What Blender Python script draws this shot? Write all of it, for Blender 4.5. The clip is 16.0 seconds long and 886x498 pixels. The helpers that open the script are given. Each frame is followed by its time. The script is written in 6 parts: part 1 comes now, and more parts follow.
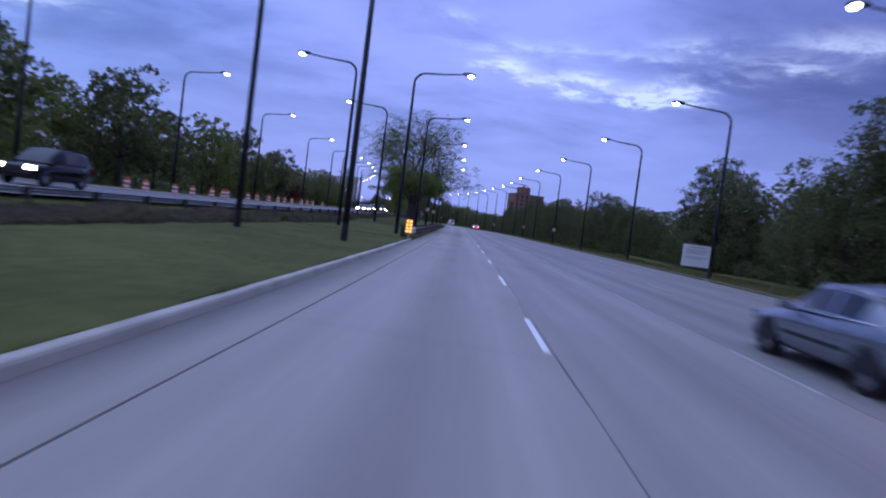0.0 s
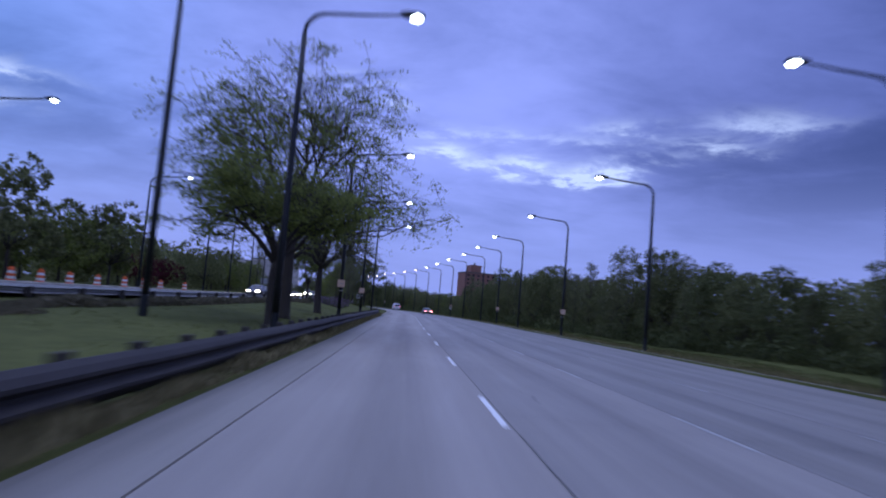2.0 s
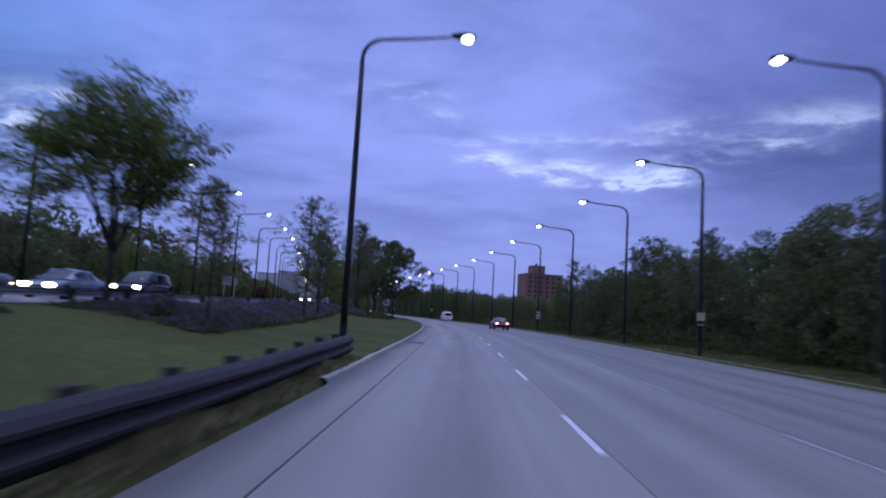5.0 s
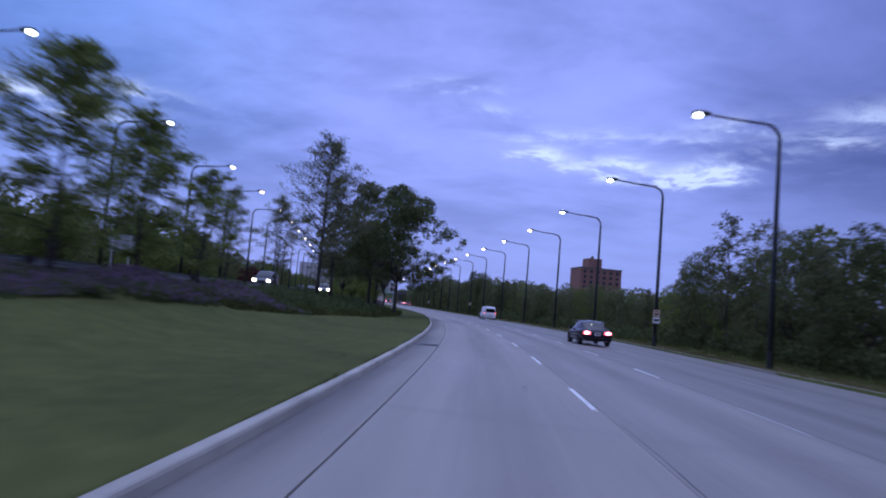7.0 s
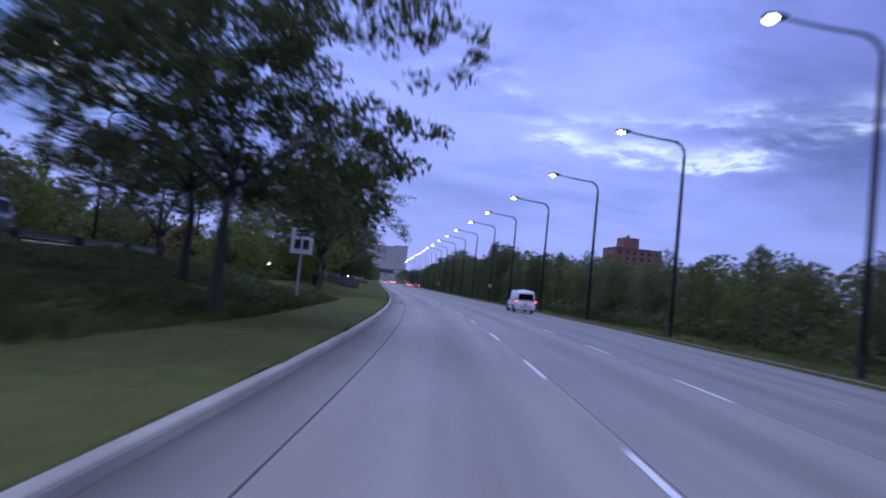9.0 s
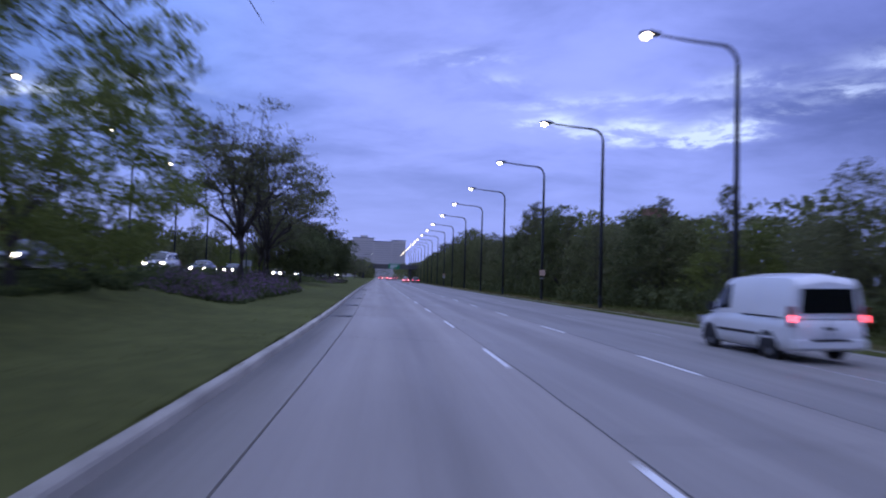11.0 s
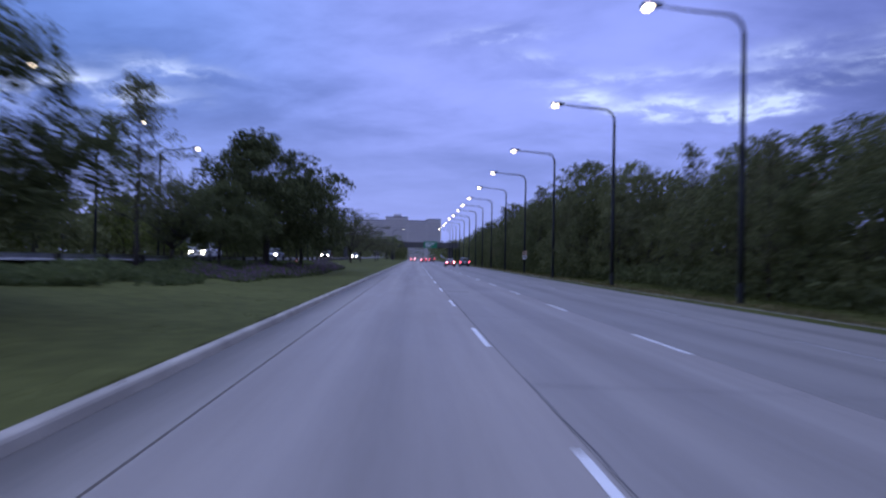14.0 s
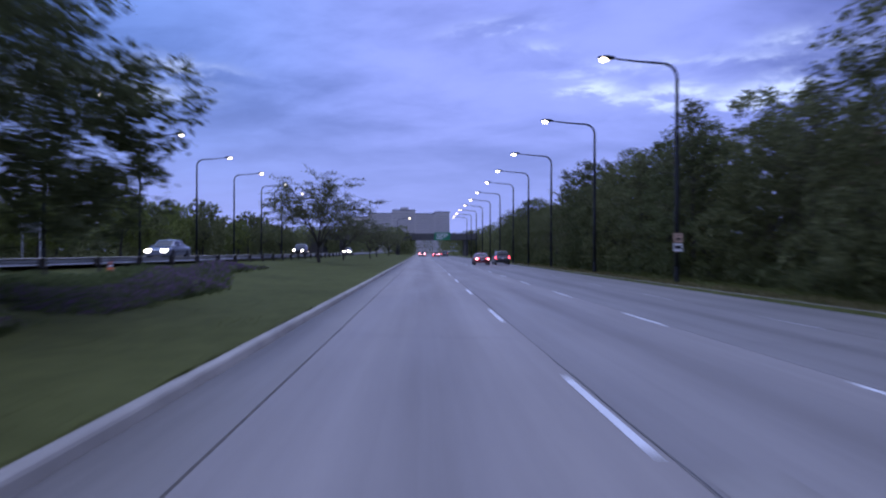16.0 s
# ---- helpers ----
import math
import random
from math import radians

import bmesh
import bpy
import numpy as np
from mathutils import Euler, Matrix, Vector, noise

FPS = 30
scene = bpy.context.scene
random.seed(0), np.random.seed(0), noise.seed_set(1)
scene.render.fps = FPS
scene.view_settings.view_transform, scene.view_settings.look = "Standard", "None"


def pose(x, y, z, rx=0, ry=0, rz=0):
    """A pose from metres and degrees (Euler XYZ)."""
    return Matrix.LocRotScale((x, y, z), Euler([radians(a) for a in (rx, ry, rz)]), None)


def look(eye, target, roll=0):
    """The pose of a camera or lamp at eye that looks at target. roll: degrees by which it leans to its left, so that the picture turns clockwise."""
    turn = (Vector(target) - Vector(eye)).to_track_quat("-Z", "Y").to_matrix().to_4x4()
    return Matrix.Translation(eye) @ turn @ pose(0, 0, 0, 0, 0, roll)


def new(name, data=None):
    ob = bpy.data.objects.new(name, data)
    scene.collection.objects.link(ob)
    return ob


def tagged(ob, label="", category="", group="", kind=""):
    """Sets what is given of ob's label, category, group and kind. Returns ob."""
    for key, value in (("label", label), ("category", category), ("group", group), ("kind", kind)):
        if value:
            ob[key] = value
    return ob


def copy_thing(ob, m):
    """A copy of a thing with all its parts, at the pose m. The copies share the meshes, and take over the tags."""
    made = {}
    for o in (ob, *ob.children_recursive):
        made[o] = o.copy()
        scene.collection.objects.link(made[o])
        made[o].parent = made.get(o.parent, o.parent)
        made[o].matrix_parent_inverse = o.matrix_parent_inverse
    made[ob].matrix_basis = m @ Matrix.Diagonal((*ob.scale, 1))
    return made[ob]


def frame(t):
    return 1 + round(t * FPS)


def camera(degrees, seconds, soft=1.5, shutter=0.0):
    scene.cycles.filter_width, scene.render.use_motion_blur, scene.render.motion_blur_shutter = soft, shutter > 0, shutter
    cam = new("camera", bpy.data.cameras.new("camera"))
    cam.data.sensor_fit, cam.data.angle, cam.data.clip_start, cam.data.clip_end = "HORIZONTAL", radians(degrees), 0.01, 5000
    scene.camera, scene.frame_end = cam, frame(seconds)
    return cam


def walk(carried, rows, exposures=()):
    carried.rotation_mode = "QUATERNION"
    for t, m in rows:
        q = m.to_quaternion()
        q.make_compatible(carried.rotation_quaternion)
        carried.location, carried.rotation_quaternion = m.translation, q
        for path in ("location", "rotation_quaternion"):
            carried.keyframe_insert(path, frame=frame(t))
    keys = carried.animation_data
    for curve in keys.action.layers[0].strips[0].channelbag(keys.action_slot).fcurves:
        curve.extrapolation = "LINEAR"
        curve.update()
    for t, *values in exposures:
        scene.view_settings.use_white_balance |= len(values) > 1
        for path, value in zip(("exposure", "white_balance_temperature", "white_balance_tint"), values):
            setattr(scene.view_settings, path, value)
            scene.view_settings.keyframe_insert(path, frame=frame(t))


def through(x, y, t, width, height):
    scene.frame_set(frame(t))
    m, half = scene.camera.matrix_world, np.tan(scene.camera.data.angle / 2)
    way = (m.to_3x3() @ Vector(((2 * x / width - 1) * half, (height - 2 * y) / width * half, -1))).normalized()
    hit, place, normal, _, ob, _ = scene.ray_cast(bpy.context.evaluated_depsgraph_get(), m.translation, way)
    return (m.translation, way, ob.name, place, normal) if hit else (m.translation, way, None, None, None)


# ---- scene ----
cam = camera(67.0, 16.0, soft=2.0, shutter=0.6)
PATH = [
    (0, (0.580, 0.001, 1.415), (0.197, 9.984, 0.982), 7.22),
    (0.5, (0.458, 10.752, 1.416), (0.087, 20.735, 0.983), 7.72),
    (1, (0.231, 21.501, 1.419), (0.207, 31.491, 1.874), 5.41),
    (1.5, (0.009, 32.563, 1.421), (0.048, 42.526, 2.280), 2.95),
    (2, (-0.218, 43.694, 1.422), (0.061, 53.651, 2.303), 4.80),
    (2.5, (-0.468, 54.811, 1.423), (-0.473, 64.766, 2.362), 6.23),
    (3, (-0.738, 65.590, 1.424), (-0.824, 75.518, 2.616), 4.04),
    (3.5, (-1.070, 76.033, 1.426), (-1.217, 85.928, 2.862), 2.29),
    (4, (-1.330, 86.221, 1.427), (-1.597, 96.136, 2.701), 2.63),
    (4.5, (-1.566, 96.154, 1.428), (-1.943, 106.085, 2.540), 2.98),
    (5, (-1.779, 105.961, 1.428), (-2.267, 115.904, 2.378), 3.32),
    (5.5, (-1.982, 115.776, 1.429), (-2.610, 125.725, 2.216), 3.66),
    (6, (-2.214, 125.727, 1.430), (-3.003, 135.676, 2.053), 4.00),
    (6.5, (-2.581, 135.811, 1.433), (-3.536, 145.742, 2.118), 4.67),
    (7, (-2.879, 145.806, 1.433), (-4.044, 155.703, 2.259), 4.95),
    (7.5, (-3.315, 155.949, 1.433), (-4.382, 165.879, 1.940), 6.08),
    (8, (-3.938, 166.407, 1.432), (-5.236, 176.309, 1.944), 7.69),
    (8.5, (-4.861, 177.051, 1.433), (-6.211, 186.946, 1.961), 6.76),
    (9, (-6.061, 187.877, 1.435), (-7.486, 197.760, 1.979), 5.82),
    (9.5, (-7.538, 198.761, 1.436), (-9.041, 208.632, 1.997), 4.89),
    (10, (-9.276, 209.585, 1.438), (-10.845, 219.444, 2.014), 3.96),
    (10.5, (-11.241, 220.231, 1.439), (-12.872, 230.079, 2.032), 3.02),
    (11, (-13.309, 230.720, 1.438), (-14.705, 240.613, 1.871), 1.64),
    (11.5, (-15.468, 241.050, 1.435), (-17.231, 250.879, 1.968), 5.03),
    (12, (-17.486, 251.065, 1.427), (-19.443, 260.853, 2.030), 4.76),
    (12.5, (-19.778, 261.264, 1.423), (-21.858, 271.040, 1.728), 4.58),
    (13, (-22.138, 271.425, 1.419), (-24.372, 281.166, 1.754), 4.86),
    (13.5, (-24.613, 281.639, 1.418), (-26.646, 291.410, 2.059), 3.78),
    (14, (-27.119, 291.845, 1.419), (-29.019, 301.662, 1.548), 1.06),
    (14.5, (-29.731, 301.956, 1.423), (-31.551, 311.788, 1.284), 3.56),
    (15, (-32.194, 312.249, 1.422), (-33.977, 322.087, 1.624), 1.51),
    (15.5, (-34.738, 322.653, 1.424), (-36.645, 332.465, 1.136), 0.17),
    (16, (-37.393, 333.231, 1.428), (-39.408, 343.026, 1.462), 0.08),
]
# the clip's camera dims and tints a little on the way: seconds, stops, kelvin, tint
LIGHT = [(0, 0.0, 6250, 10), (1, 0.08, 6350, 10), (1.5, -0.05, 5950, 10), (2, -0.08, 6200, 10), (2.5, -0.05, 6350, 10), (3.5, -0.15, 6250, 10), (6, -0.18, 6300, 10), (6.5, 0.05, 6300, 10), (7.5, -0.06, 6300, 10),
         (8, 0.2, 6450, 10), (10.5, 0.1, 6450, 10), (11.5, 0.04, 6450, 10), (12, -0.05, 6450, 10), (13, -0.02, 6450, 10), (14.5, 0.0, 6450, 10), (15, 0.08, 6450, 10), (16, 0.05, 6450, 10)]
walk(cam, [(t, look(eye, target, roll)) for t, eye, target, roll in PATH], LIGHT)

# ---- world: an overcast sky at dusk, brighter overhead, with breaks low in the clouds ----
scene.view_settings.exposure = 0.0


def build_world():
    w = bpy.data.worlds.new("dusk_sky")
    scene.world = w
    w.use_nodes = True
    nt = w.node_tree
    nt.nodes.clear()
    N, K = nt.nodes.new, nt.links.new

    def math(op, a, b=None, clamp=False):
        n = N("ShaderNodeMath")
        n.operation, n.use_clamp = op, clamp
        for i, v in enumerate((a, b)):
            if v is None:
                continue
            if isinstance(v, (int, float)):
                n.inputs[i].default_value = v
            else:
                K(v, n.inputs[i])
        return n.outputs[0]

    def mix(f, a, b, blend="MIX"):
        n = N("ShaderNodeMix")
        n.data_type, n.blend_type = "RGBA", blend
        for i, v in ((0, f), (6, a), (7, b)):
            if isinstance(v, (int, float)):
                n.inputs[i].default_value = v
            elif isinstance(v, tuple):
                n.inputs[i].default_value = (*v, 1)
            else:
                K(v, n.inputs[i])
        return n.outputs[2]

    co = N("ShaderNodeTexCoord").outputs["Generated"]
    sep = N("ShaderNodeSeparateXYZ")
    K(co, sep.inputs[0])
    x, y, z = sep.outputs
    up = math("MAXIMUM", z, 0.0)
    # cloud sheet: the direction laid out on a high flat ceiling
    den = math("ADD", up, 0.16)
    flat = N("ShaderNodeCombineXYZ")
    K(math("DIVIDE", x, den), flat.inputs[0])
    K(math("DIVIDE", y, den), flat.inputs[1])

    def noise_tex(scale, detail, rough, sx, sy, rot, shift=0.0):
        m = N("ShaderNodeMapping")
        m.inputs["Scale"].default_value = (sx, sy, 1)
        m.inputs["Rotation"].default_value = (0, 0, rot)
        m.inputs["Location"].default_value = (shift, shift * 0.7, 0)
        K(flat.outputs[0], m.inputs[0])
        n = N("ShaderNodeTexNoise")
        n.inputs["Scale"].default_value = scale
        n.inputs["Detail"].default_value = detail
        n.inputs["Roughness"].default_value = rough
        n.inputs["Distortion"].default_value = 0.35
        K(m.outputs[0], n.inputs["Vector"])
        return n.outputs[0]

    big = noise_tex(0.75, 6, 0.55, 0.7, 1.0, 0.5, 3.1)
    fine = noise_tex(2.6, 8, 0.6, 0.8, 1.1, 0.9, 7.7)

    def ramp(v, lo, hi):
        n = N("ShaderNodeMapRange")
        n.interpolation_type = "SMOOTHSTEP"
        n.inputs[1].default_value, n.inputs[2].default_value = lo, hi
        K(v, n.inputs[0])
        return n.outputs[0]

    body = ramp(math("ADD", math("MULTIPLY", big, 0.68), math("MULTIPLY", fine, 0.32)), 0.34, 0.65)
    col = mix(body, (0.125, 0.180, 0.53), (0.335, 0.415, 1.05))
    # the left of the sheet is tinted bluer, after the lens's edge colour
    west = ramp(math("ARCTAN2", x, y), -0.18, -0.75)
    col = mix(math("MULTIPLY", west, 0.8), col, mix(1.0, col, (0.66, 1.0, 1.02), "MULTIPLY"))
    # the sheet is brightest ahead, over the road, and dimmed sideways to imitate lens vignetting
    off = math("ABSOLUTE", math("ADD", math("ARCTAN2", x, y), 0.08))
    col = mix(math("MULTIPLY", ramp(off, 0.24, 0.80), 0.85), col, mix(1.0, col, (0.66, 0.70, 0.76), "MULTIPLY"))
    # the right of the sheet is darkened further, for the view's dim edge
    east = ramp(math("ARCTAN2", x, y), 0.08, 0.46)
    col = mix(math("MULTIPLY", east, 0.9), col, mix(1.0, col, (0.60, 0.62, 0.68), "MULTIPLY"))
    # breaks in the cloud, where the last light comes through
    az = math("ARCTAN2", x, y)
    el = math("ARCSINE", z)
    curl = noise_tex(5.5, 7, 0.62, 1.0, 1.0, 0.2, 1.3)
    wob = math("ADD", math("MULTIPLY", math("SUBTRACT", fine, 0.5), 0.08), math("MULTIPLY", math("SUBTRACT", curl, 0.5), 0.05))
    el2 = math("ADD", el, wob)
    wob2 = math("MULTIPLY", math("SUBTRACT", big, 0.5), 0.16)
    az2 = math("ADD", az, wob2)
    breaks = None
    for a, e, wa, we, k in BREAKS:
        da = math("DIVIDE", math("SUBTRACT", az2, radians(a)), radians(wa))
        de = math("DIVIDE", math("SUBTRACT", el2, radians(e)), radians(we))
        g = math("EXPONENT", math("MULTIPLY", math("ADD", math("MULTIPLY", da, da), math("MULTIPLY", de, de)), -1.0))
        g = math("MULTIPLY", g, k)
        breaks = g if breaks is None else math("ADD", breaks, g)
    breaks = math("MULTIPLY", breaks, math("MULTIPLY", ramp(fine, 0.34, 0.58), math("ADD", 0.25, math("MULTIPLY", ramp(curl, 0.38, 0.6), 1.1))))
    col = mix(math("MINIMUM", breaks, 1.0), col, (0.68, 0.82, 1.25))
    # a clearer, paler band at the horizon
    low = ramp(el, 0.26, 0.02)
    col = mix(math("MULTIPLY", low, 0.85), col, (0.30, 0.385, 0.92))
    # overcast skies are about three times as bright overhead
    lift = math("ADD", 1.0, math("MULTIPLY", ramp(up, 0.42, 1.0), ZENITH))
    col = mix(ramp(up, 0.42, 0.8), col, mix(0.6, col, (0.32, 0.345, 0.47)))
    sky = N("ShaderNodeTexSky")
    sky.sky_type, sky.sun_disc = "NISHITA", False
    sky.sun_elevation, sky.sun_rotation = radians(1.0), radians(SUN_AZ)
    scaled = N("ShaderNodeVectorMath")
    scaled.operation = "SCALE"
    K(col, scaled.inputs[0])
    K(lift, scaled.inputs["Scale"])
    both = mix(1.0, scaled.outputs[0], mix(1.0, sky.outputs[0], (0.02, 0.02, 0.02), "MULTIPLY"), "ADD")
    bg = N("ShaderNodeBackground")
    K(both, bg.inputs[0])
    bg.inputs[1].default_value = 1.0
    out = N("ShaderNodeOutputWorld")
    K(bg.outputs[0], out.inputs[0])


ZENITH = 2.8
SUN_AZ = -75.0
# bearing from +y to the right, height, widths (degrees), strength
BREAKS = [(2.0, 13.6, 2.2, 0.55, 1.3), (5.0, 12.7, 1.8, 0.45, 1.0), (8.6, 13.0, 2.2, 0.5, 1.3), (11.0, 12.1, 2.6, 0.4, 1.0), (14.5, 12.4, 2.6, 0.6, 1.4), (18.0, 13.3, 3.2, 0.5, 1.0),
          (12.5, 14.6, 5.0, 0.6, 0.6), (17.0, 16.0, 3.0, 0.6, 0.6), (22.5, 14.6, 3.0, 0.7, 0.7), (-6.0, 18.4, 3.6, 0.5, 1.0), (-3.0, 16.6, 2.4, 0.6, 0.7), (-41.0, 12.5, 6.0, 1.0, 1.2),
          (-34.0, 14.5, 4.0, 0.6, 0.7), (5.0, 15.2, 6.0, 0.5, 0.45), (27.0, 16.5, 4.0, 0.8, 0.5)]
build_world()

sun = new("sun", bpy.data.lights.new("sun", "SUN"))
sun.data.energy, sun.data.angle, sun.data.color = 0.25, radians(40), (1.0, 0.86, 0.72)
sun.matrix_world = look((0, 0, 50), (35, 30, 28))

# ---- materials ----
def material(name, color, rough=0.8, metal=0.0, vary=0.18, scale=6.0, stain=0.12, stain_scale=0.35, bump=0.15, bump_scale=40.0,
             tint=None, by_object=0.0, island=0.0, coat=0.0, stretch=(1, 1, 1), gloss=0.5):
    """A procedural surface: grain and stains at two sizes, fine relief, and shifts from piece to piece."""
    m = bpy.data.materials.new(name)
    m.use_nodes = True
    nt = m.node_tree
    N, K = nt.nodes.new, nt.links.new
    b = nt.nodes["Principled BSDF"]
    b.inputs["Roughness"].default_value, b.inputs["Metallic"].default_value = rough, metal
    b.inputs["Coat Weight"].default_value = coat
    b.inputs["Specular IOR Level"].default_value = gloss
    tc = N("ShaderNodeTexCoord")
    mp = N("ShaderNodeMapping")
    mp.inputs["Scale"].default_value = stretch
    K(tc.outputs["Object"], mp.inputs[0])

    def tex(s, detail=5):
        n = N("ShaderNodeTexNoise")
        n.inputs["Scale"].default_value, n.inputs["Detail"].default_value = s, detail
        K(mp.outputs[0], n.inputs["Vector"])
        return n.outputs[0]

    def math(op, a, v):
        n = N("ShaderNodeMath")
        n.operation = op
        K(a, n.inputs[0])
        if isinstance(v, (int, float)):
            n.inputs[1].default_value = v
        else:
            K(v, n.inputs[1])
        return n.outputs[0]

    f = math("ADD", math("MULTIPLY", math("SUBTRACT", tex(scale), 0.5), 2.2 * vary), math("MULTIPLY", math("SUBTRACT", tex(stain_scale, 4), 0.5), 2.6 * stain))
    if by_object:
        oi = N("ShaderNodeObjectInfo")
        f = math("ADD", f, math("MULTIPLY", math("SUBTRACT", oi.outputs["Random"], 0.5), by_object))
    if island:
        ge = N("ShaderNodeNewGeometry")
        f = math("ADD", f, math("MULTIPLY", math("SUBTRACT", ge.outputs["Random Per Island"], 0.5), island))
    f = math("ADD", f, 0.5)
    r = N("ShaderNodeValToRGB")
    K(f, r.inputs[0])
    lo = tuple(c * 0.45 for c in color)
    hi = tint if tint else tuple(min(1, c * 1.55) for c in color)
    r.color_ramp.elements[0].position, r.color_ramp.elements[1].position = 0.0, 1.0
    r.color_ramp.elements[0].color, r.color_ramp.elements[1].color = (*lo, 1), (*hi, 1)
    e = r.color_ramp.elements.new(0.5)
    e.color = (*color, 1)
    K(r.outputs[0], b.inputs["Base Color"])
    rr = math("ADD", math("MULTIPLY", math("SUBTRACT", tex(scale * 1.7), 0.5), 0.25), rough)
    K(rr, b.inputs["Roughness"])
    if bump:
        bn = N("ShaderNodeBump")
        bn.inputs["Strength"].default_value, bn.inputs["Distance"].default_value = bump, 0.02
        K(tex(bump_scale, 6), bn.inputs["Height"])
        K(bn.outputs[0], b.inputs["Normal"])
    return m


def glow(name, color, strength):
    m = bpy.data.materials.new(name)
    m.use_nodes = True
    b = m.node_tree.nodes["Principled BSDF"]
    b.inputs["Base Color"].default_value = (*color, 1)
    b.inputs["Emission Color"].default_value = (*color, 1)
    b.inputs["Emission Strength"].default_value = strength
    b.inputs["Roughness"].default_value = 0.25
    return m


def leaf_material(name, color, tint, through=0.5):
    m = material(name, color, rough=0.65, vary=0.15, scale=0.8, stain=0.2, stain_scale=0.25, bump=0, tint=tint, by_object=0.25, island=0.55, gloss=0.15)
    nt = m.node_tree
    b = nt.nodes["Principled BSDF"]
    out = nt.nodes["Material Output"]
    tr = nt.nodes.new("ShaderNodeBsdfTranslucent")
    link = b.inputs["Base Color"].links[0].from_socket
    nt.links.new(link, tr.inputs[0])
    mx = nt.nodes.new("ShaderNodeMixShader")
    mx.inputs[0].default_value = through
    nt.links.new(b.outputs[0], mx.inputs[1])
    nt.links.new(tr.outputs[0], mx.inputs[2])
    nt.links.new(mx.outputs[0], out.inputs[0])
    return m


def road_material(name, c, dirt=0.0):
    """Worn concrete laid out along the road: wheel tracks, oil down the middle of each lane, long streaks, blotches, grain and fine pits."""
    m = bpy.data.materials.new(name)
    m.use_nodes = True
    nt = m.node_tree
    N, K = nt.nodes.new, nt.links.new
    b = nt.nodes["Principled BSDF"]
    uv = N("ShaderNodeUVMap")
    uv.uv_map = "laid"

    def tex(sx, sy, scale, detail, rough=0.55):
        mp = N("ShaderNodeMapping")
        mp.inputs["Scale"].default_value = (sx, sy, 1)
        K(uv.outputs[0], mp.inputs[0])
        n = N("ShaderNodeTexNoise")
        n.inputs["Scale"].default_value, n.inputs["Detail"].default_value, n.inputs["Roughness"].default_value = scale, detail, rough
        K(mp.outputs[0], n.inputs["Vector"])
        return n.outputs[0]

    def math(op, a, v=0.0):
        n = N("ShaderNodeMath")
        n.operation = op
        for i, q in enumerate((a, v)):
            if isinstance(q, (int, float)):
                n.inputs[i].default_value = q
            else:
                K(q, n.inputs[i])
        return n.outputs[0]

    centred = lambda t, k: math("MULTIPLY", math("SUBTRACT", t, 0.5), k)
    sep = N("ShaderNodeSeparateXYZ")
    K(uv.outputs[0], sep.inputs[0])
    across = math("ADD", sep.outputs[0], centred(tex(0.1, 0.03, 1.0, 3), 0.9))
    lane = math("MODULO", math("ADD", across, 1.45 + 3.42 * 3), 3.42)

    def band(mid, wide, k):
        d = math("DIVIDE", math("SUBTRACT", lane, mid), wide)
        return math("MULTIPLY", math("EXPONENT", math("MULTIPLY", math("MULTIPLY", d, d), -1.0)), k)

    f = math("ADD", centred(tex(1.0, 0.035, 1.4, 6), 0.55), centred(tex(1.0, 0.5, 0.35, 5), 0.35))
    f = math("ADD", f, centred(tex(1, 1, 9.0, 6, 0.7), 0.28))
    f = math("ADD", f, centred(tex(3.0, 0.012, 1.0, 4), 0.30))
    f = math("ADD", f, math("ADD", band(1.7, 0.45, -0.19), math("ADD", band(0.85, 0.3, 0.08), band(2.6, 0.3, 0.08))))
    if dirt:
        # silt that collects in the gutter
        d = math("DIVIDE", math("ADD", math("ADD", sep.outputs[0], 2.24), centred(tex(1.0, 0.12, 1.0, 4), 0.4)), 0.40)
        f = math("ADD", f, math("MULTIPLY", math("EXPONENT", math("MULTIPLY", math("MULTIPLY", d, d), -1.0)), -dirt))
    f = math("ADD", f, 0.5)
    r = N("ShaderNodeValToRGB")
    K(f, r.inputs[0])
    r.color_ramp.elements[0].position, r.color_ramp.elements[1].position = 0.0, 1.0
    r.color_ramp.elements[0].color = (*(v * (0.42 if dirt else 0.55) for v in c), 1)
    r.color_ramp.elements[1].color = (*(v * 1.45 for v in c), 1)
    K(r.outputs[0], b.inputs["Base Color"])
    K(math("ADD", centred(tex(1, 0.1, 1.2, 5), 0.35), 0.62), b.inputs["Roughness"])
    b.inputs["Specular IOR Level"].default_value = 0.35
    bn = N("ShaderNodeBump")
    bn.inputs["Strength"].default_value, bn.inputs["Distance"].default_value = 0.25, 0.01
    K(tex(1, 1, 28.0, 6, 0.7), bn.inputs["Height"])
    K(bn.outputs[0], b.inputs["Normal"])
    return m


CONCRETE = road_material("worn_concrete", (0.288, 0.260, 0.232))
# right-hand lanes: darker concrete, with the lens's edge dimming put into the colour too
CONCRETE_2 = road_material("worn_concrete_dimmed", (0.250, 0.230, 0.210))
CONCRETE_3 = road_material("worn_concrete_dimmed_more", (0.208, 0.195, 0.180))
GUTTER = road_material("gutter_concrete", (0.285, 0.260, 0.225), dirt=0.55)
KERB_DIRTY = material("dirty_kerb_concrete", (0.19, 0.175, 0.15), rough=0.9, vary=0.3, scale=4, stain=0.45, stain_scale=0.6)
KERB = material("kerb_concrete", (0.37, 0.345, 0.30), rough=0.85, vary=0.24, scale=5, stain=0.38, stain_scale=0.9)
TAR = material("joint_tar", (0.045, 0.045, 0.05), rough=0.6, vary=0.2, scale=5)
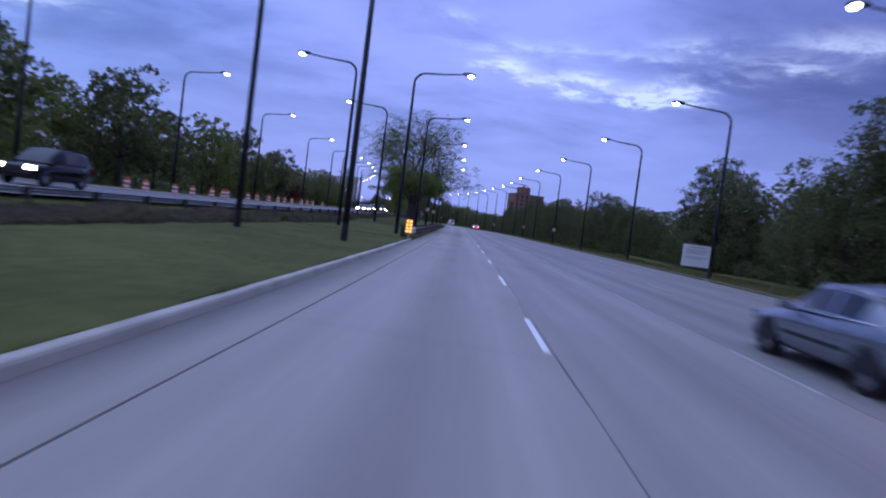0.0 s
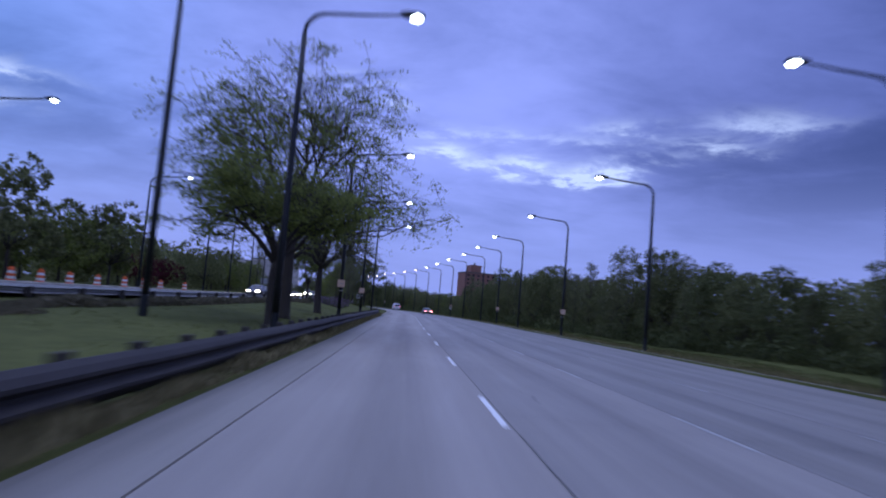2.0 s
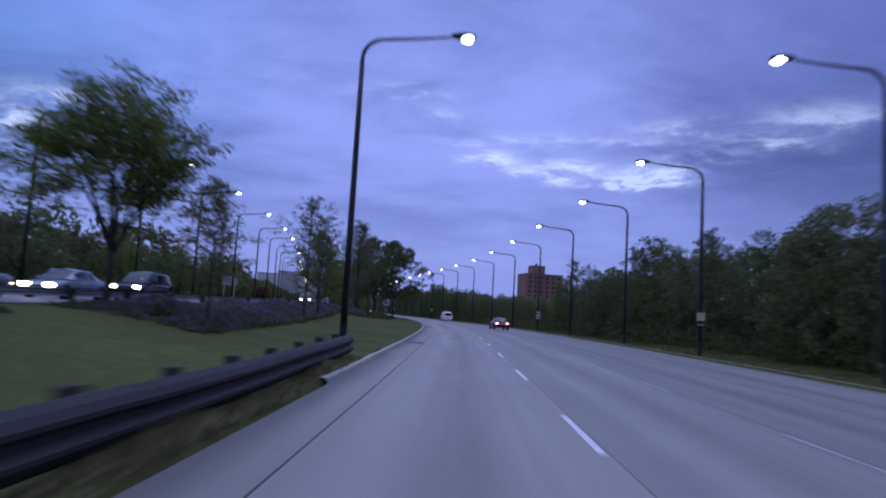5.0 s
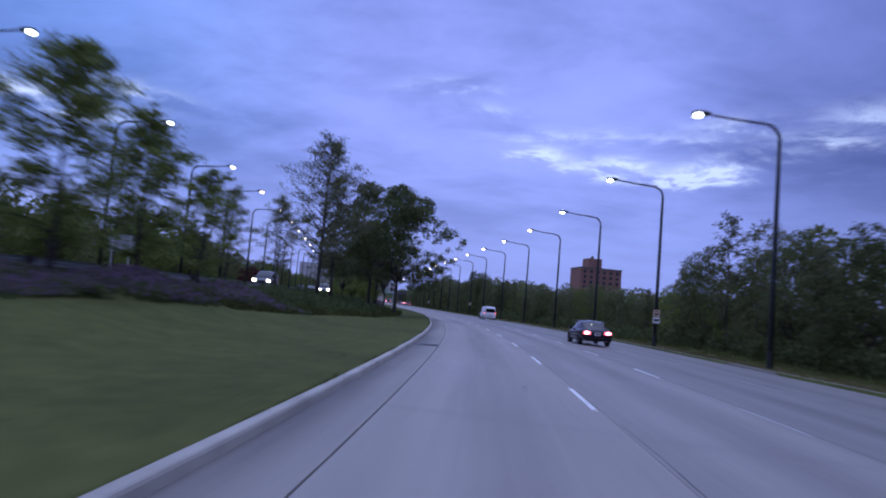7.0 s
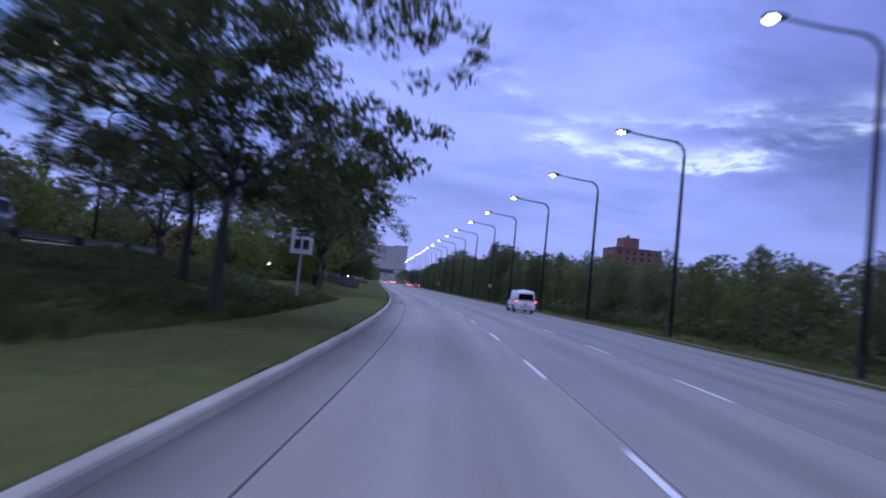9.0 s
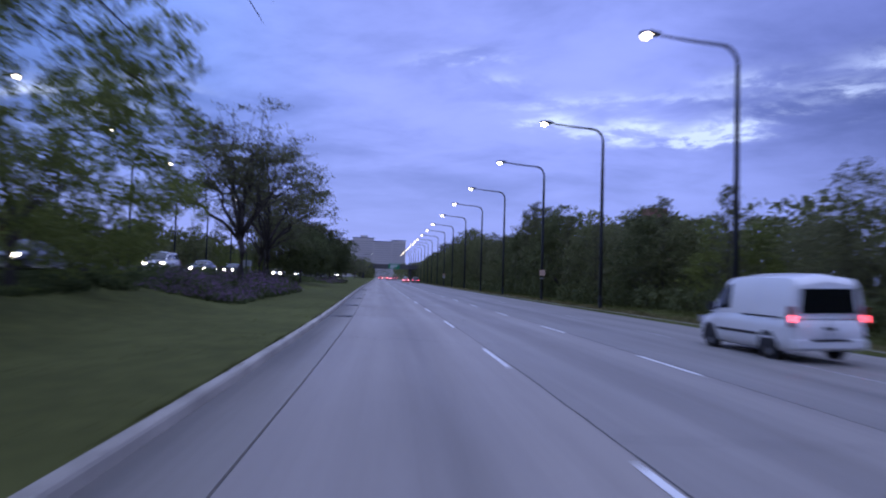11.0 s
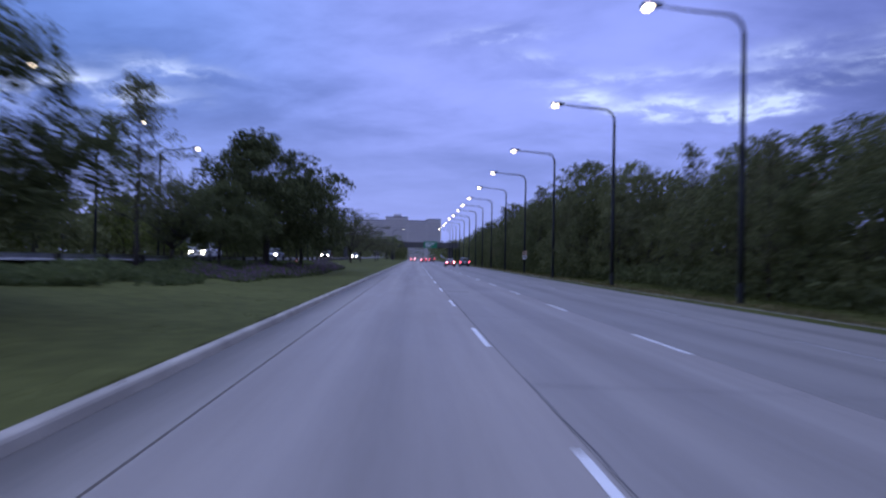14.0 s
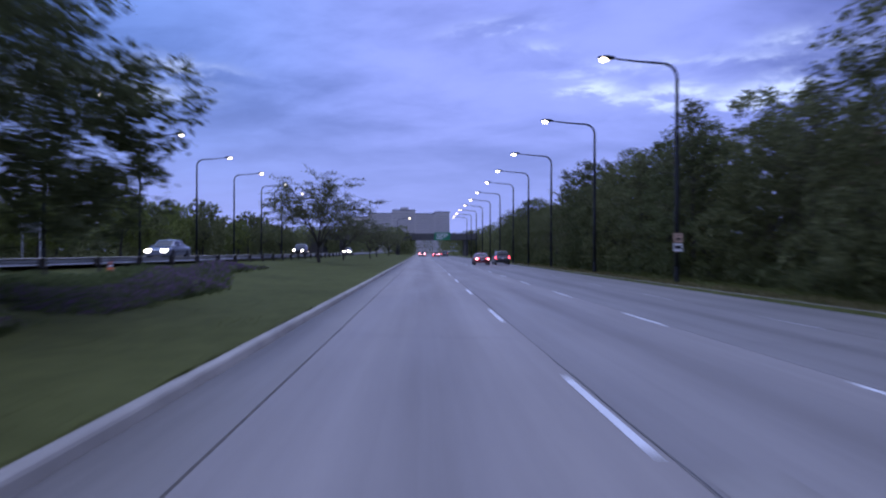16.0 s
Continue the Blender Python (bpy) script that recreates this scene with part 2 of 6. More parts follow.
JOINT_OLD = material("weathered_joint", (0.19, 0.176, 0.16), rough=0.85, vary=0.3, scale=5, stain=1.1, stain_scale=0.10)
JOINT_TAR = material("old_joint_filler", (0.085, 0.082, 0.08), rough=0.75, vary=0.2, scale=5)
PATCH = material("patched_concrete", (0.27, 0.25, 0.225), rough=0.85, vary=0.3, scale=4)
STRIPE_WORN = material("thin_worn_road_paint", (0.36, 0.355, 0.35), rough=0.7, vary=0.35, scale=7, stain=0.35, stain_scale=0.9)
STRIPE = material("worn_road_paint", (0.74, 0.74, 0.73), rough=0.6, vary=0.22, scale=9, stain=0.2, stain_scale=1.2)
GRASS = material("mown_grass", (0.083, 0.091, 0.028), rough=0.95, vary=0.34, scale=2.5, stain=0.30, stain_scale=0.22, bump=0.5, bump_scale=14, tint=(0.135, 0.145, 0.048), gloss=0.08)
BLADE = material("grass_blade", (0.092, 0.102, 0.030), rough=0.8, vary=0.2, scale=0.7, stain=0.15, stain_scale=0.2, bump=0, tint=(0.168, 0.176, 0.054), island=0.3, gloss=0.1)
DRY = material("dry_grass", (0.20, 0.17, 0.075), rough=0.9, vary=0.3, scale=3, bump=0, tint=(0.30, 0.25, 0.12), island=0.7)
ASPHALT = material("old_asphalt", (0.16, 0.16, 0.165), rough=0.8, vary=0.12, scale=3, stain=0.15, stretch=(1, 0.3, 1))
POLE = material("dark_painted_steel", (0.018, 0.020, 0.024), rough=0.45, metal=0.3, vary=0.15, scale=5, stain=0.2, bump=0.05)
GALV = material("galvanised_steel", (0.50, 0.51, 0.53), rough=0.45, metal=0.3, vary=0.18, scale=4, stain=0.3, stain_scale=0.8, bump=0.05)
GALV_DULL = material("dull_galvanised_steel", (0.36, 0.36, 0.37), rough=0.6, metal=0.1, vary=0.2, scale=4, stain=0.35, stain_scale=0.7, bump=0.05)
RUSTY = material("weathered_rail_steel", (0.026, 0.022, 0.022), rough=0.7, metal=0.0, vary=0.25, scale=4, stain=0.35, stain_scale=0.6, bump=0.1)
TIMBER = material("old_timber", (0.042, 0.036, 0.032), rough=0.85, vary=0.25, scale=7, bump=0.3, stretch=(1, 1, 0.2))
BARK = material("bark", (0.052, 0.044, 0.038), rough=0.95, vary=0.3, scale=5, bump=0.8, bump_scale=12, stretch=(1, 1, 0.25))
LEAF_FRESH = leaf_material("fresh_spring_leaf", (0.172, 0.205, 0.055), (0.265, 0.30, 0.09))
LEAF_DARK = leaf_material("dark_leaf", (0.108, 0.125, 0.052), (0.17, 0.195, 0.082))
LEAF_WOOD = leaf_material("woodland_leaf", (0.150, 0.164, 0.070), (0.235, 0.25, 0.108))
LEAF_OLIVE = leaf_material("olive_leaf", (0.150, 0.158, 0.078), (0.23, 0.235, 0.115))
LEAF_RED = leaf_material("wine_red_leaf", (0.085, 0.020, 0.028), (0.14, 0.04, 0.05))
BED_GREEN = leaf_material("bed_foliage", (0.105, 0.130, 0.050), (0.17, 0.20, 0.075))
BED_BROWN = leaf_material("brown_rough_growth", (0.125, 0.112, 0.070), (0.20, 0.175, 0.11))
BED_PURPLE = leaf_material("lavender_flower", (0.205, 0.130, 0.220), (0.31, 0.205, 0.33))
SIGN_WHITE = material("sign_white", (0.72, 0.72, 0.74), rough=0.5, vary=0.05, scale=4, stain=0.08, bump=0)
SIGN_BLACK = material("sign_black", (0.02, 0.02, 0.022), rough=0.5, vary=0.05, bump=0)
SIGN_ORANGE = material("sign_orange", (0.75, 0.36, 0.14), rough=0.5, vary=0.06, bump=0)
SIGN_PALE = material("sign_pale_orange", (0.58, 0.40, 0.30), rough=0.45, vary=0.08, scale=4, stain=0.1, bump=0)
SIGN_GREEN = material("sign_green", (0.02, 0.22, 0.10), rough=0.5, vary=0.05, bump=0)
SIGN_BACK = material("sign_back_metal", (0.33, 0.34, 0.36), rough=0.5, metal=0.6, vary=0.1, bump=0)
ORANGE = material("orange_plastic", (0.75, 0.13, 0.03), rough=0.5, vary=0.08, scale=4, bump=0)
RUBBER = material("black_rubber", (0.016, 0.016, 0.017), rough=0.8, vary=0.15, bump=0.1)
LAMP_GLOW = glow("lit_lamp_lens", (0.90, 1.0, 0.96), 9.0)
LAMP_WARM = glow("lit_lamp_lens_warm", (1.0, 0.82, 0.58), 9.0)
HEAD_GLOW = glow("lit_headlight", (1.0, 0.86, 0.66), 40.0)
TAIL_GLOW = glow("lit_tail_light", (1.0, 0.08, 0.12), 7.0)
# emission stands in for headlight sent back by amber retroreflectors, no lamp
AMBER_RETRO_GLOW = glow("glowing_amber_retroreflector", (1.0, 0.45, 0.08), 2.2)
TAIL_CORE = glow("lit_tail_bulb", (1.0, 0.42, 0.48), 16.0)
BRICK = material("far_red_brick", (0.25, 0.125, 0.10), rough=0.9, vary=0.1, scale=0.6, stain=0.15, stain_scale=0.05, bump=0)
# distance haze is put into the next two colours by paling them
HAZED_WINDOW = material("hazed_window_band", (0.43, 0.40, 0.41), rough=0.4, vary=0.1, scale=0.5, bump=0)
HAZED_FACADE = material("hazed_concrete_facade", (0.56, 0.52, 0.52), rough=0.9, vary=0.06, scale=0.3, stain=0.12, stain_scale=0.03, bump=0)
DARK_GLASS = material("dark_window_glass", (0.006, 0.007, 0.009), rough=0.07, vary=0.05, bump=0, gloss=0.5)
DARK_CONCRETE = material("dark_concrete", (0.11, 0.105, 0.10), rough=0.9, vary=0.15, scale=1, stain=0.2, stain_scale=0.2)

# ---- the plan: places are given along the road (s) and across it (right of the driven lane is +) ----
HEAD = [-0.23, 0.73, 1.17, 1.33, 0.98, 1.52, 4.41, 8.27, 11.95, 13.83, 13.76, 13.35, 13.3, 13.37, 13.43, 13.48, 13.53, 13.59, 13.64, 13.69, 13.75]
FALL = -0.0262                       # the carriageway falls to the right
_S = np.arange(-200.0, 1400.0, 1.0)
_H = np.radians(np.interp(_S, np.arange(21) * 30.0 - 10.0, HEAD))
_X = np.concatenate([[0], np.cumsum(-(np.sin(_H[1:]) + np.sin(_H[:-1])) / 2)])
_Y = np.concatenate([[0], np.cumsum((np.cos(_H[1:]) + np.cos(_H[:-1])) / 2)])
_X, _Y = _X - _X[200], _Y - _Y[200]


def plan(s, lat):
    s = np.asarray(s, float)
    far = np.clip(s, _S[0], _S[-1])
    h = np.interp(far, _S, _H)
    x = np.interp(far, _S, _X) - np.sin(h) * (s - far) + lat * np.cos(h)
    y = np.interp(far, _S, _Y) + np.cos(h) * (s - far) + lat * np.sin(h)
    return x, y


def turn_at(s):
    return math.degrees(float(np.interp(s, _S, _H)))


def lerp(s, xs, ys):
    return np.interp(s, xs, ys)


def kerb_right(s):
    return lerp(s, [-100, 46, 88, 110, 130, 161, 177, 230, 300, 340, 450], [17.4, 17.0, 15.9, 15.1, 14.2, 13.5, 12.8, 12.9, 12.5, 12.1, 12.1])


def far_level(s):
    """Height of the land at the far guard rail."""
    return lerp(s, [0, 40, 80, 130, 160, 210, 260, 300, 340, 420], [0.2, 0.2, 0.45, 1.0, 1.3, 1.3, 1.1, 0.9, 0.6, 0.5])


def road_level(s):
    """Height of the opposite carriageway itself, on its bank behind the far rail."""
    return lerp(s, [0, 60, 130, 170, 210, 260, 300, 340, 380, 440], [0.6, 0.6, 0.95, 1.2, 1.45, 1.35, 1.1, 0.9, 0.78, 0.72])


def step(x):
    x = np.clip(x, 0, 1)
    return x * x * (3 - 2 * x)


def level(s, lat):
    """Height of the land."""
    s, lat = np.asarray(s, float), np.asarray(lat, float)
    kr = kerb_right(s)
    near = lerp(s, [38, 44, 116, 124], [0.145, 0.06, 0.06, 0.145])
    left = near + (far_level(s) - near) * step((-lat - 5.0) / 7.0) + 0.03 * np.sin(s * 0.11 + lat * 0.3) * step((-lat - 3) / 4) * step((lat + 14) / 3) + (road_level(s) - far_level(s)) * step((-lat - 13.0) / 1.0)
    left = left + 0.24 * step((-lat - 3.4) / 2.0) * step((lat + 12.5) / 3.5) * step((s - 50) / 15) * step((120 - s) / 12)
    right = FALL * kr + 0.12 + 0.08 * np.sin(s * 0.17) * step((lat - kr - 1) / 3) + 0.10 * step((lat - kr - 2) / 6)
    on = FALL * lat - 0.25
    return np.where(lat < -2.345, left, np.where(lat > kr - 0.02, right, on))


def base(s, lat):
    x, y = plan(s, lat)
    return float(x), float(y), float(level(s, lat))


def spot(s, lat, z=None, turn=0.0):
    """A pose on the land, turned with the road."""
    x, y, g = base(s, lat)
    return pose(x, y, g if z is None else z, 0, 0, turn_at(s) + turn)


# ---- mesh helpers ----
def mesh_object(name, verts, faces, mat, parent=None, smooth=False, label=""):
    me = bpy.data.meshes.new(name)
    me.from_pydata([tuple(map(float, v)) for v in verts], [], [tuple(map(int, f)) for f in faces])
    me.materials.append(mat)
    if smooth:
        me.polygons.foreach_set("use_smooth", [True] * len(me.polygons))
    me.update()
    ob = new(name, me)
    if parent is not None:
        ob.parent = parent
    if label:
        ob["label"] = label
    return ob


def part(name, bm, mat, parent, label="", smooth=False):
    me = bpy.data.meshes.new(name)
    bm.to_mesh(me)
    bm.free()
    me.materials.append(mat)
    if smooth:
        me.polygons.foreach_set("use_smooth", [True] * len(me.polygons))
    ob = new(name, me)
    ob.parent = parent
    if label:
        ob["label"] = label
    return ob


def thing(name, label, category, group="", kind=""):
    return tagged(new(name), label, category, group, kind)


def box(bm, x0, y0, z0, x1, y1, z1, bevel=0.0):
    r = bmesh.ops.create_cube(bm, size=1.0, matrix=Matrix.LocRotScale(((x0 + x1) / 2, (y0 + y1) / 2, (z0 + z1) / 2), None, (x1 - x0, y1 - y0, z1 - z0)))
    if bevel:
        es = list({e for v in r["verts"] for e in v.link_edges})
        bmesh.ops.bevel(bm, geom=es, offset=bevel, segments=2, affect="EDGES", profile=0.7)
    return bm


def boxed(*a, bevel=0.0):
    return box(bmesh.new(), *a, bevel=bevel)


def tube_data(points, radii, sides=8):
    """Rings round a line of points; returns vertices and faces."""
    pts = [Vector(p) for p in points]
    verts, faces = [], []
    for i, p in enumerate(pts):
        d = (pts[min(i + 1, len(pts) - 1)] - pts[max(i - 1, 0)]).normalized()
        a = d.orthogonal().normalized() if abs(d.z) > 0.99 else d.cross(Vector((0, 0, 1))).normalized()
        b = d.cross(a)
        for k in range(sides):
            t = 2 * math.pi * k / sides
            verts.append(p + (a * math.cos(t) + b * math.sin(t)) * radii[i])
    for i in range(len(pts) - 1):
        for k in range(sides):
            q = (k + 1) % sides
            faces.append((i * sides + k, i * sides + q, (i + 1) * sides + q, (i + 1) * sides + k))
    faces.append(tuple(range(sides))[::-1])
    faces.append(tuple((len(pts) - 1) * sides + k for k in range(sides)))
    return verts, faces


def tube(name, points, radii, mat, parent, sides=8, label=""):
    v, f = tube_data(points, radii, sides)
    return mesh_object(name, v, f, mat, parent, smooth=True, label=label)


def strip(name, ss, lats, heights, mat, parent=None, smooth=False, label=""):
    """A band along the road: for each s a row of (lat, z) given by functions or numbers."""
    val = lambda f, s: f(s) if callable(f) else f
    verts, faces, n = [], [], len(lats)
    for s in ss:
        for la, z in zip(lats, heights):
            la = val(la, s)
            x, y = plan(s, la)
            verts.append((x, y, val(z, s) if not callable(z) or z is not level else float(level(s, la))))
    for i in range(len(ss) - 1):
        for k in range(n - 1):
            faces.append((i * n + k, i * n + k + 1, (i + 1) * n + k + 1, (i + 1) * n + k))
    ob = mesh_object(name, verts, faces, mat, parent, smooth, label)
    # the surface is laid out across (x) and along (y) the road, in metres
    uv = np.array([(val(la, s), s) for s in ss for la in lats], float)
    loops = np.zeros(len(ob.data.loops), dtype=np.int32)
    ob.data.loops.foreach_get("vertex_index", loops)
    ob.data.uv_layers.new(name="laid").data.foreach_set("uv", uv[loops].astype(np.float32).ravel())
    return ob


# ---- ground and carriageways ----
def build_ground():
    ss = np.unique(np.concatenate([[-2500, -1200, -600, -300, -150], np.arange(-90, 640, 5.0), [680, 740, 820, 950, 1150, 1500, 2000, 2800, 4000]]))
    la = np.array([-2500, -1200, -600, -300, -180, -120, -90, -70, -56, -44, -36, -30, -26, -22, -18, -15, -13, -12, -11, -10, -9, -8, -7, -6, -5, -4.2, -3.4, -2.9, -2.5,
                   -2.35, -2.33, 0, 3, 6, 9])
    rel = np.array([-2.0, -0.03, 0.03, 0.6, 1.2, 2, 3, 4, 6, 8, 11, 15, 20, 30, 50, 90, 180, 400, 1000, 2500])
    verts, faces = [], []
    n = len(la) + len(rel)
    for s in ss:
        lats = np.concatenate([la, rel + kerb_right(s)])
        x, y = plan(s, lats)
        z = level(s, lats)
        verts += list(zip(x, y, z))
    for i in range(len(ss) - 1):
        for k in range(n - 1):
            faces.append((i * n + k, i * n + k + 1, (i + 1) * n + k + 1, (i + 1) * n + k))
    return tagged(mesh_object("ground", verts, faces, GRASS, smooth=True), "mown grass median and verges in dim light", "ground", kind="structure")


build_ground()
ROAD_S = list(np.arange(-60, 640, 4.0)) + [680, 740, 820]
road = tagged(new("road"), "four-lane worn concrete carriageway with dark joints", "road", kind="structure")
LANES = [(-1.408, 1.820), (1.828, 5.235), (5.242, 8.693), (8.70, 12.124)]
strip("joint_filler", ROAD_S, [-2.26, lambda s: kerb_right(s) - 0.02], [FALL * -2.26 - 0.022, lambda s: FALL * kerb_right(s) - 0.022], JOINT_TAR, road, label="dark tar in the joints")
for la in (1.824, 5.2385, 8.6965, 12.13):
    strip("joint_seal", ROAD_S, [la - 0.006, la + 0.006], [FALL * la - 0.004] * 2, JOINT_OLD, road, label="weathered seal between two lanes")
for (a, b), mat in zip(LANES, (CONCRETE, CONCRETE_2, CONCRETE_3, CONCRETE_3)):
    strip("lane", ROAD_S, [a, a + 0.006, b - 0.006, b], [FALL * a - 0.02, FALL * a, FALL * b, FALL * b - 0.02], mat, road)
strip("lane", ROAD_S, [12.13, 12.16, lambda s: max(kerb_right(s) - 0.01, 12.17)], [FALL * 12.13 - 0.02, FALL * 12.16, lambda s: FALL * kerb_right(s)], CONCRETE_3, road)
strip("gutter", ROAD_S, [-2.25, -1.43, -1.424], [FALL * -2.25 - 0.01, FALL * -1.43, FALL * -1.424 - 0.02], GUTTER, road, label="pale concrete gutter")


def kerb(name, ss, edge, side, top, mat):
    """A kerb with a sloped face and a rounded nose: edge(s) is the foot of its face, side the way to the land."""
    ob = tagged(new(name), "worn pale concrete kerb beside the carriageway", "kerb", kind="structure")
    off = [0.0, 0.03, 0.045, 0.065, 0.17, 0.185]
    hi = [-0.06, top - 0.035, top - 0.01, top, top, -0.06]
    lats = [(lambda s, o=o: edge(s) + side * o) for o in off]
    hs = [(lambda s, h=h: FALL * edge(s) + h) for h in hi]
    if side < 0:
        lats, hs = lats[::-1], hs[::-1]
    s0 = ss[0]
    while s0 < ss[-1]:
        s1 = min(s0 + 9.2, ss[-1])
        strip("kerb_stone", list(np.linspace(s0 + 0.006, s1 - 0.006, 4)), lats, hs, mat, ob)
        s0 = s1
    return ob


kerb("kerb_median_south", [-30, 37], lambda s: -2.22, -1, 0.105, KERB)
kerb("kerb_median_north", [118, 560], lambda s: -2.22, -1, 0.105, KERB)
kerb("kerb_verge", [-30, 560], kerb_right, 1, 0.13, KERB_DIRTY)


# lane dashes
def dash_ends():
    return np.interp(np.arange(-4, 64), [-4, 0, 11, 15, 22, 26, 31, 35, 40, 70], [-33.2, 2.25, 99.7, 133.5, 194.9, 228.0, 272.4, 308.2, 353.7, 623.0])


marks = tagged(new("lane_marks"), "worn white dashed lane lines on the concrete", "road marking", kind="structure")
for lat in (1.726, 5.14, 8.60):
    for e in dash_ends():
        if lat > 8 and e < 20:
            continue
        strip("dash", [e - 2.9, e - 1.45, e], [lat - 0.047, lat + 0.047], [FALL * (lat - 0.047) + 0.005, FALL * (lat + 0.047) + 0.005], STRIPE if lat < 3 or (lat < 7 and e > 160) else STRIPE_WORN, marks)

# the opposite carriageway behind the median
opposite = tagged(new("opposite_road"), "opposite carriageway of grey concrete behind the median", "road", kind="structure")
OPP_S = list(np.arange(-60, 640, 8.0)) + [700, 820]
for a, b in ((-16.9, -13.9), (-20.2, -16.95), (-23.5, -20.25)):
    strip("lane", OPP_S, [a, b], [lambda s: road_level(s) + 0.05] * 2, ASPHALT, opposite)
kerb_far = tagged(new("kerb_opposite"), "pale kerb along the opposite carriageway", "kerb", kind="structure")
strip("kerb_stone", OPP_S, [-23.75, -23.72, -23.6, -23.54, -23.52], [lambda s: road_level(s) - 0.02, lambda s: road_level(s) + 0.19, lambda s: road_level(s) + 0.2, lambda s: road_level(s) + 0.17, lambda s: road_level(s) - 0.02], KERB, kerb_far)


# ---- street lamps ----
def street_lamp(warm):
    """A tapered dark pole with a rounded elbow, a long arm towards -x and a cobra-head luminaire."""
    ob = thing("street_lamp", "tall dark steel street lamp with one long arm, lit", "street lamp", "street lamps along the drive")
    H, A = 11.65, 3.84
    part("base_plate", boxed(-0.19, -0.19, -0.1, 0.19, 0.19, 0.03, bevel=0.01), POLE, ob)
    v, f = tube_data([(0, 0, 0.0), (0, 0, 0.08), (0, 0, 0.5), (0, 0, 0.52), (0, 0, 0.85)], [0.135, 0.134, 0.133, 0.132, 0.131], 10)
    mesh_object("foot", v, f, POLE, ob)
    tube("pole", [(0, 0, 0.8), (0, 0, 4), (0, 0, 8), (0, 0, H - 1.1)], [0.125, 0.115, 0.10, 0.085], POLE, ob, 10)
    bend = [(-0.75 * (1 - math.cos(t)), 0, H - 1.1 + 0.75 * math.sin(t)) for t in np.linspace(0, math.pi / 2 * 0.95, 7)]
    arm = bend + [(-A * 0.55, 0, H - 0.25), (-A + 0.62, 0, H - 0.13)]
    tube("arm", arm, [0.075] * 6 + [0.065, 0.055, 0.045], POLE, ob, 8)
    bm = bmesh.new()
    bmesh.ops.create_uvsphere(bm, u_segments=14, v_segments=8, radius=1, matrix=Matrix.LocRotScale((-A + 0.18, 0, H - 0.08), None, (0.48, 0.19, 0.13)))
    part("luminaire", bm, POLE, ob, "dark cobra-head luminaire", True)
    bm = bmesh.new()
    bmesh.ops.create_uvsphere(bm, u_segments=14, v_segments=8, radius=1, matrix=Matrix.LocRotScale((-A + 0.03, 0, H - 0.17), None, (0.25, 0.18, 0.155)))
    part("lens", bm, LAMP_WARM if warm else LAMP_GLOW, ob, "lit glass lens", True)
    return ob


LAMP_S = [5.0, 25.5, 45.9, 66.2, 88.2, 109.1, 129.7, 146.2, 160.8, 176.7, 192.8, 209.4, 225.6, 241.3, 256.8, 272.3, 286.9, 304.0, 319.7, 336.5, 354.9, 370.9, 387.4, 404.5,
          419.0, 432.7, 449, 465, 481, 497, 513, 529]


def pole_lat(s):
    return float(lerp(s, [46, 66, 88, 109, 130, 146, 161, 177, 193, 225, 272, 336, 450], [17.6, 17.15, 16.6, 15.75, 14.9, 14.54, 14.15, 13.32, 13.33, 13.75, 13.35, 13.1, 13.1]))


def place_lamps():
    cold, warm = street_lamp(False), street_lamp(True)
    made = {False: cold, True: warm}
    used = {False: False, True: False}

    def put(s, lat, face, is_warm):
        g = base(s, lat)[2]
        m = spot(s, lat, g - (0.15 if lat > -9 and lat < 0 else 0), turn=0 if face < 0 else 180)
        if not used[is_warm]:
            made[is_warm].matrix_basis, used[is_warm] = m, True
        else:
            copy_thing(made[is_warm], m)

    for s in LAMP_S:
        put(s, pole_lat(s), -1, s > 215)
    for s in (5.0, 25.5, 46.3, 66.4, 88.3, 109.0, 129.7):
        put(s, -4.0, 1, False)
    put(545.0, -7.4, 1, True)
    for s in (25, 46, 65.6):
        put(s, -8.0, -1, False)
    for s in (18, 39, 61, 85.5, 111.5, 133, 146, 161.6, 176.6, 194, 211.3, 226.7, 243.5, 259.2, 273.5, 287.8, 303.6, 319.2, 334.8, 351.2, 365, 384, 399.8, 415.5, 431, 447, 463):
        put(s, -26.2, 1, s > 215)


place_lamps()


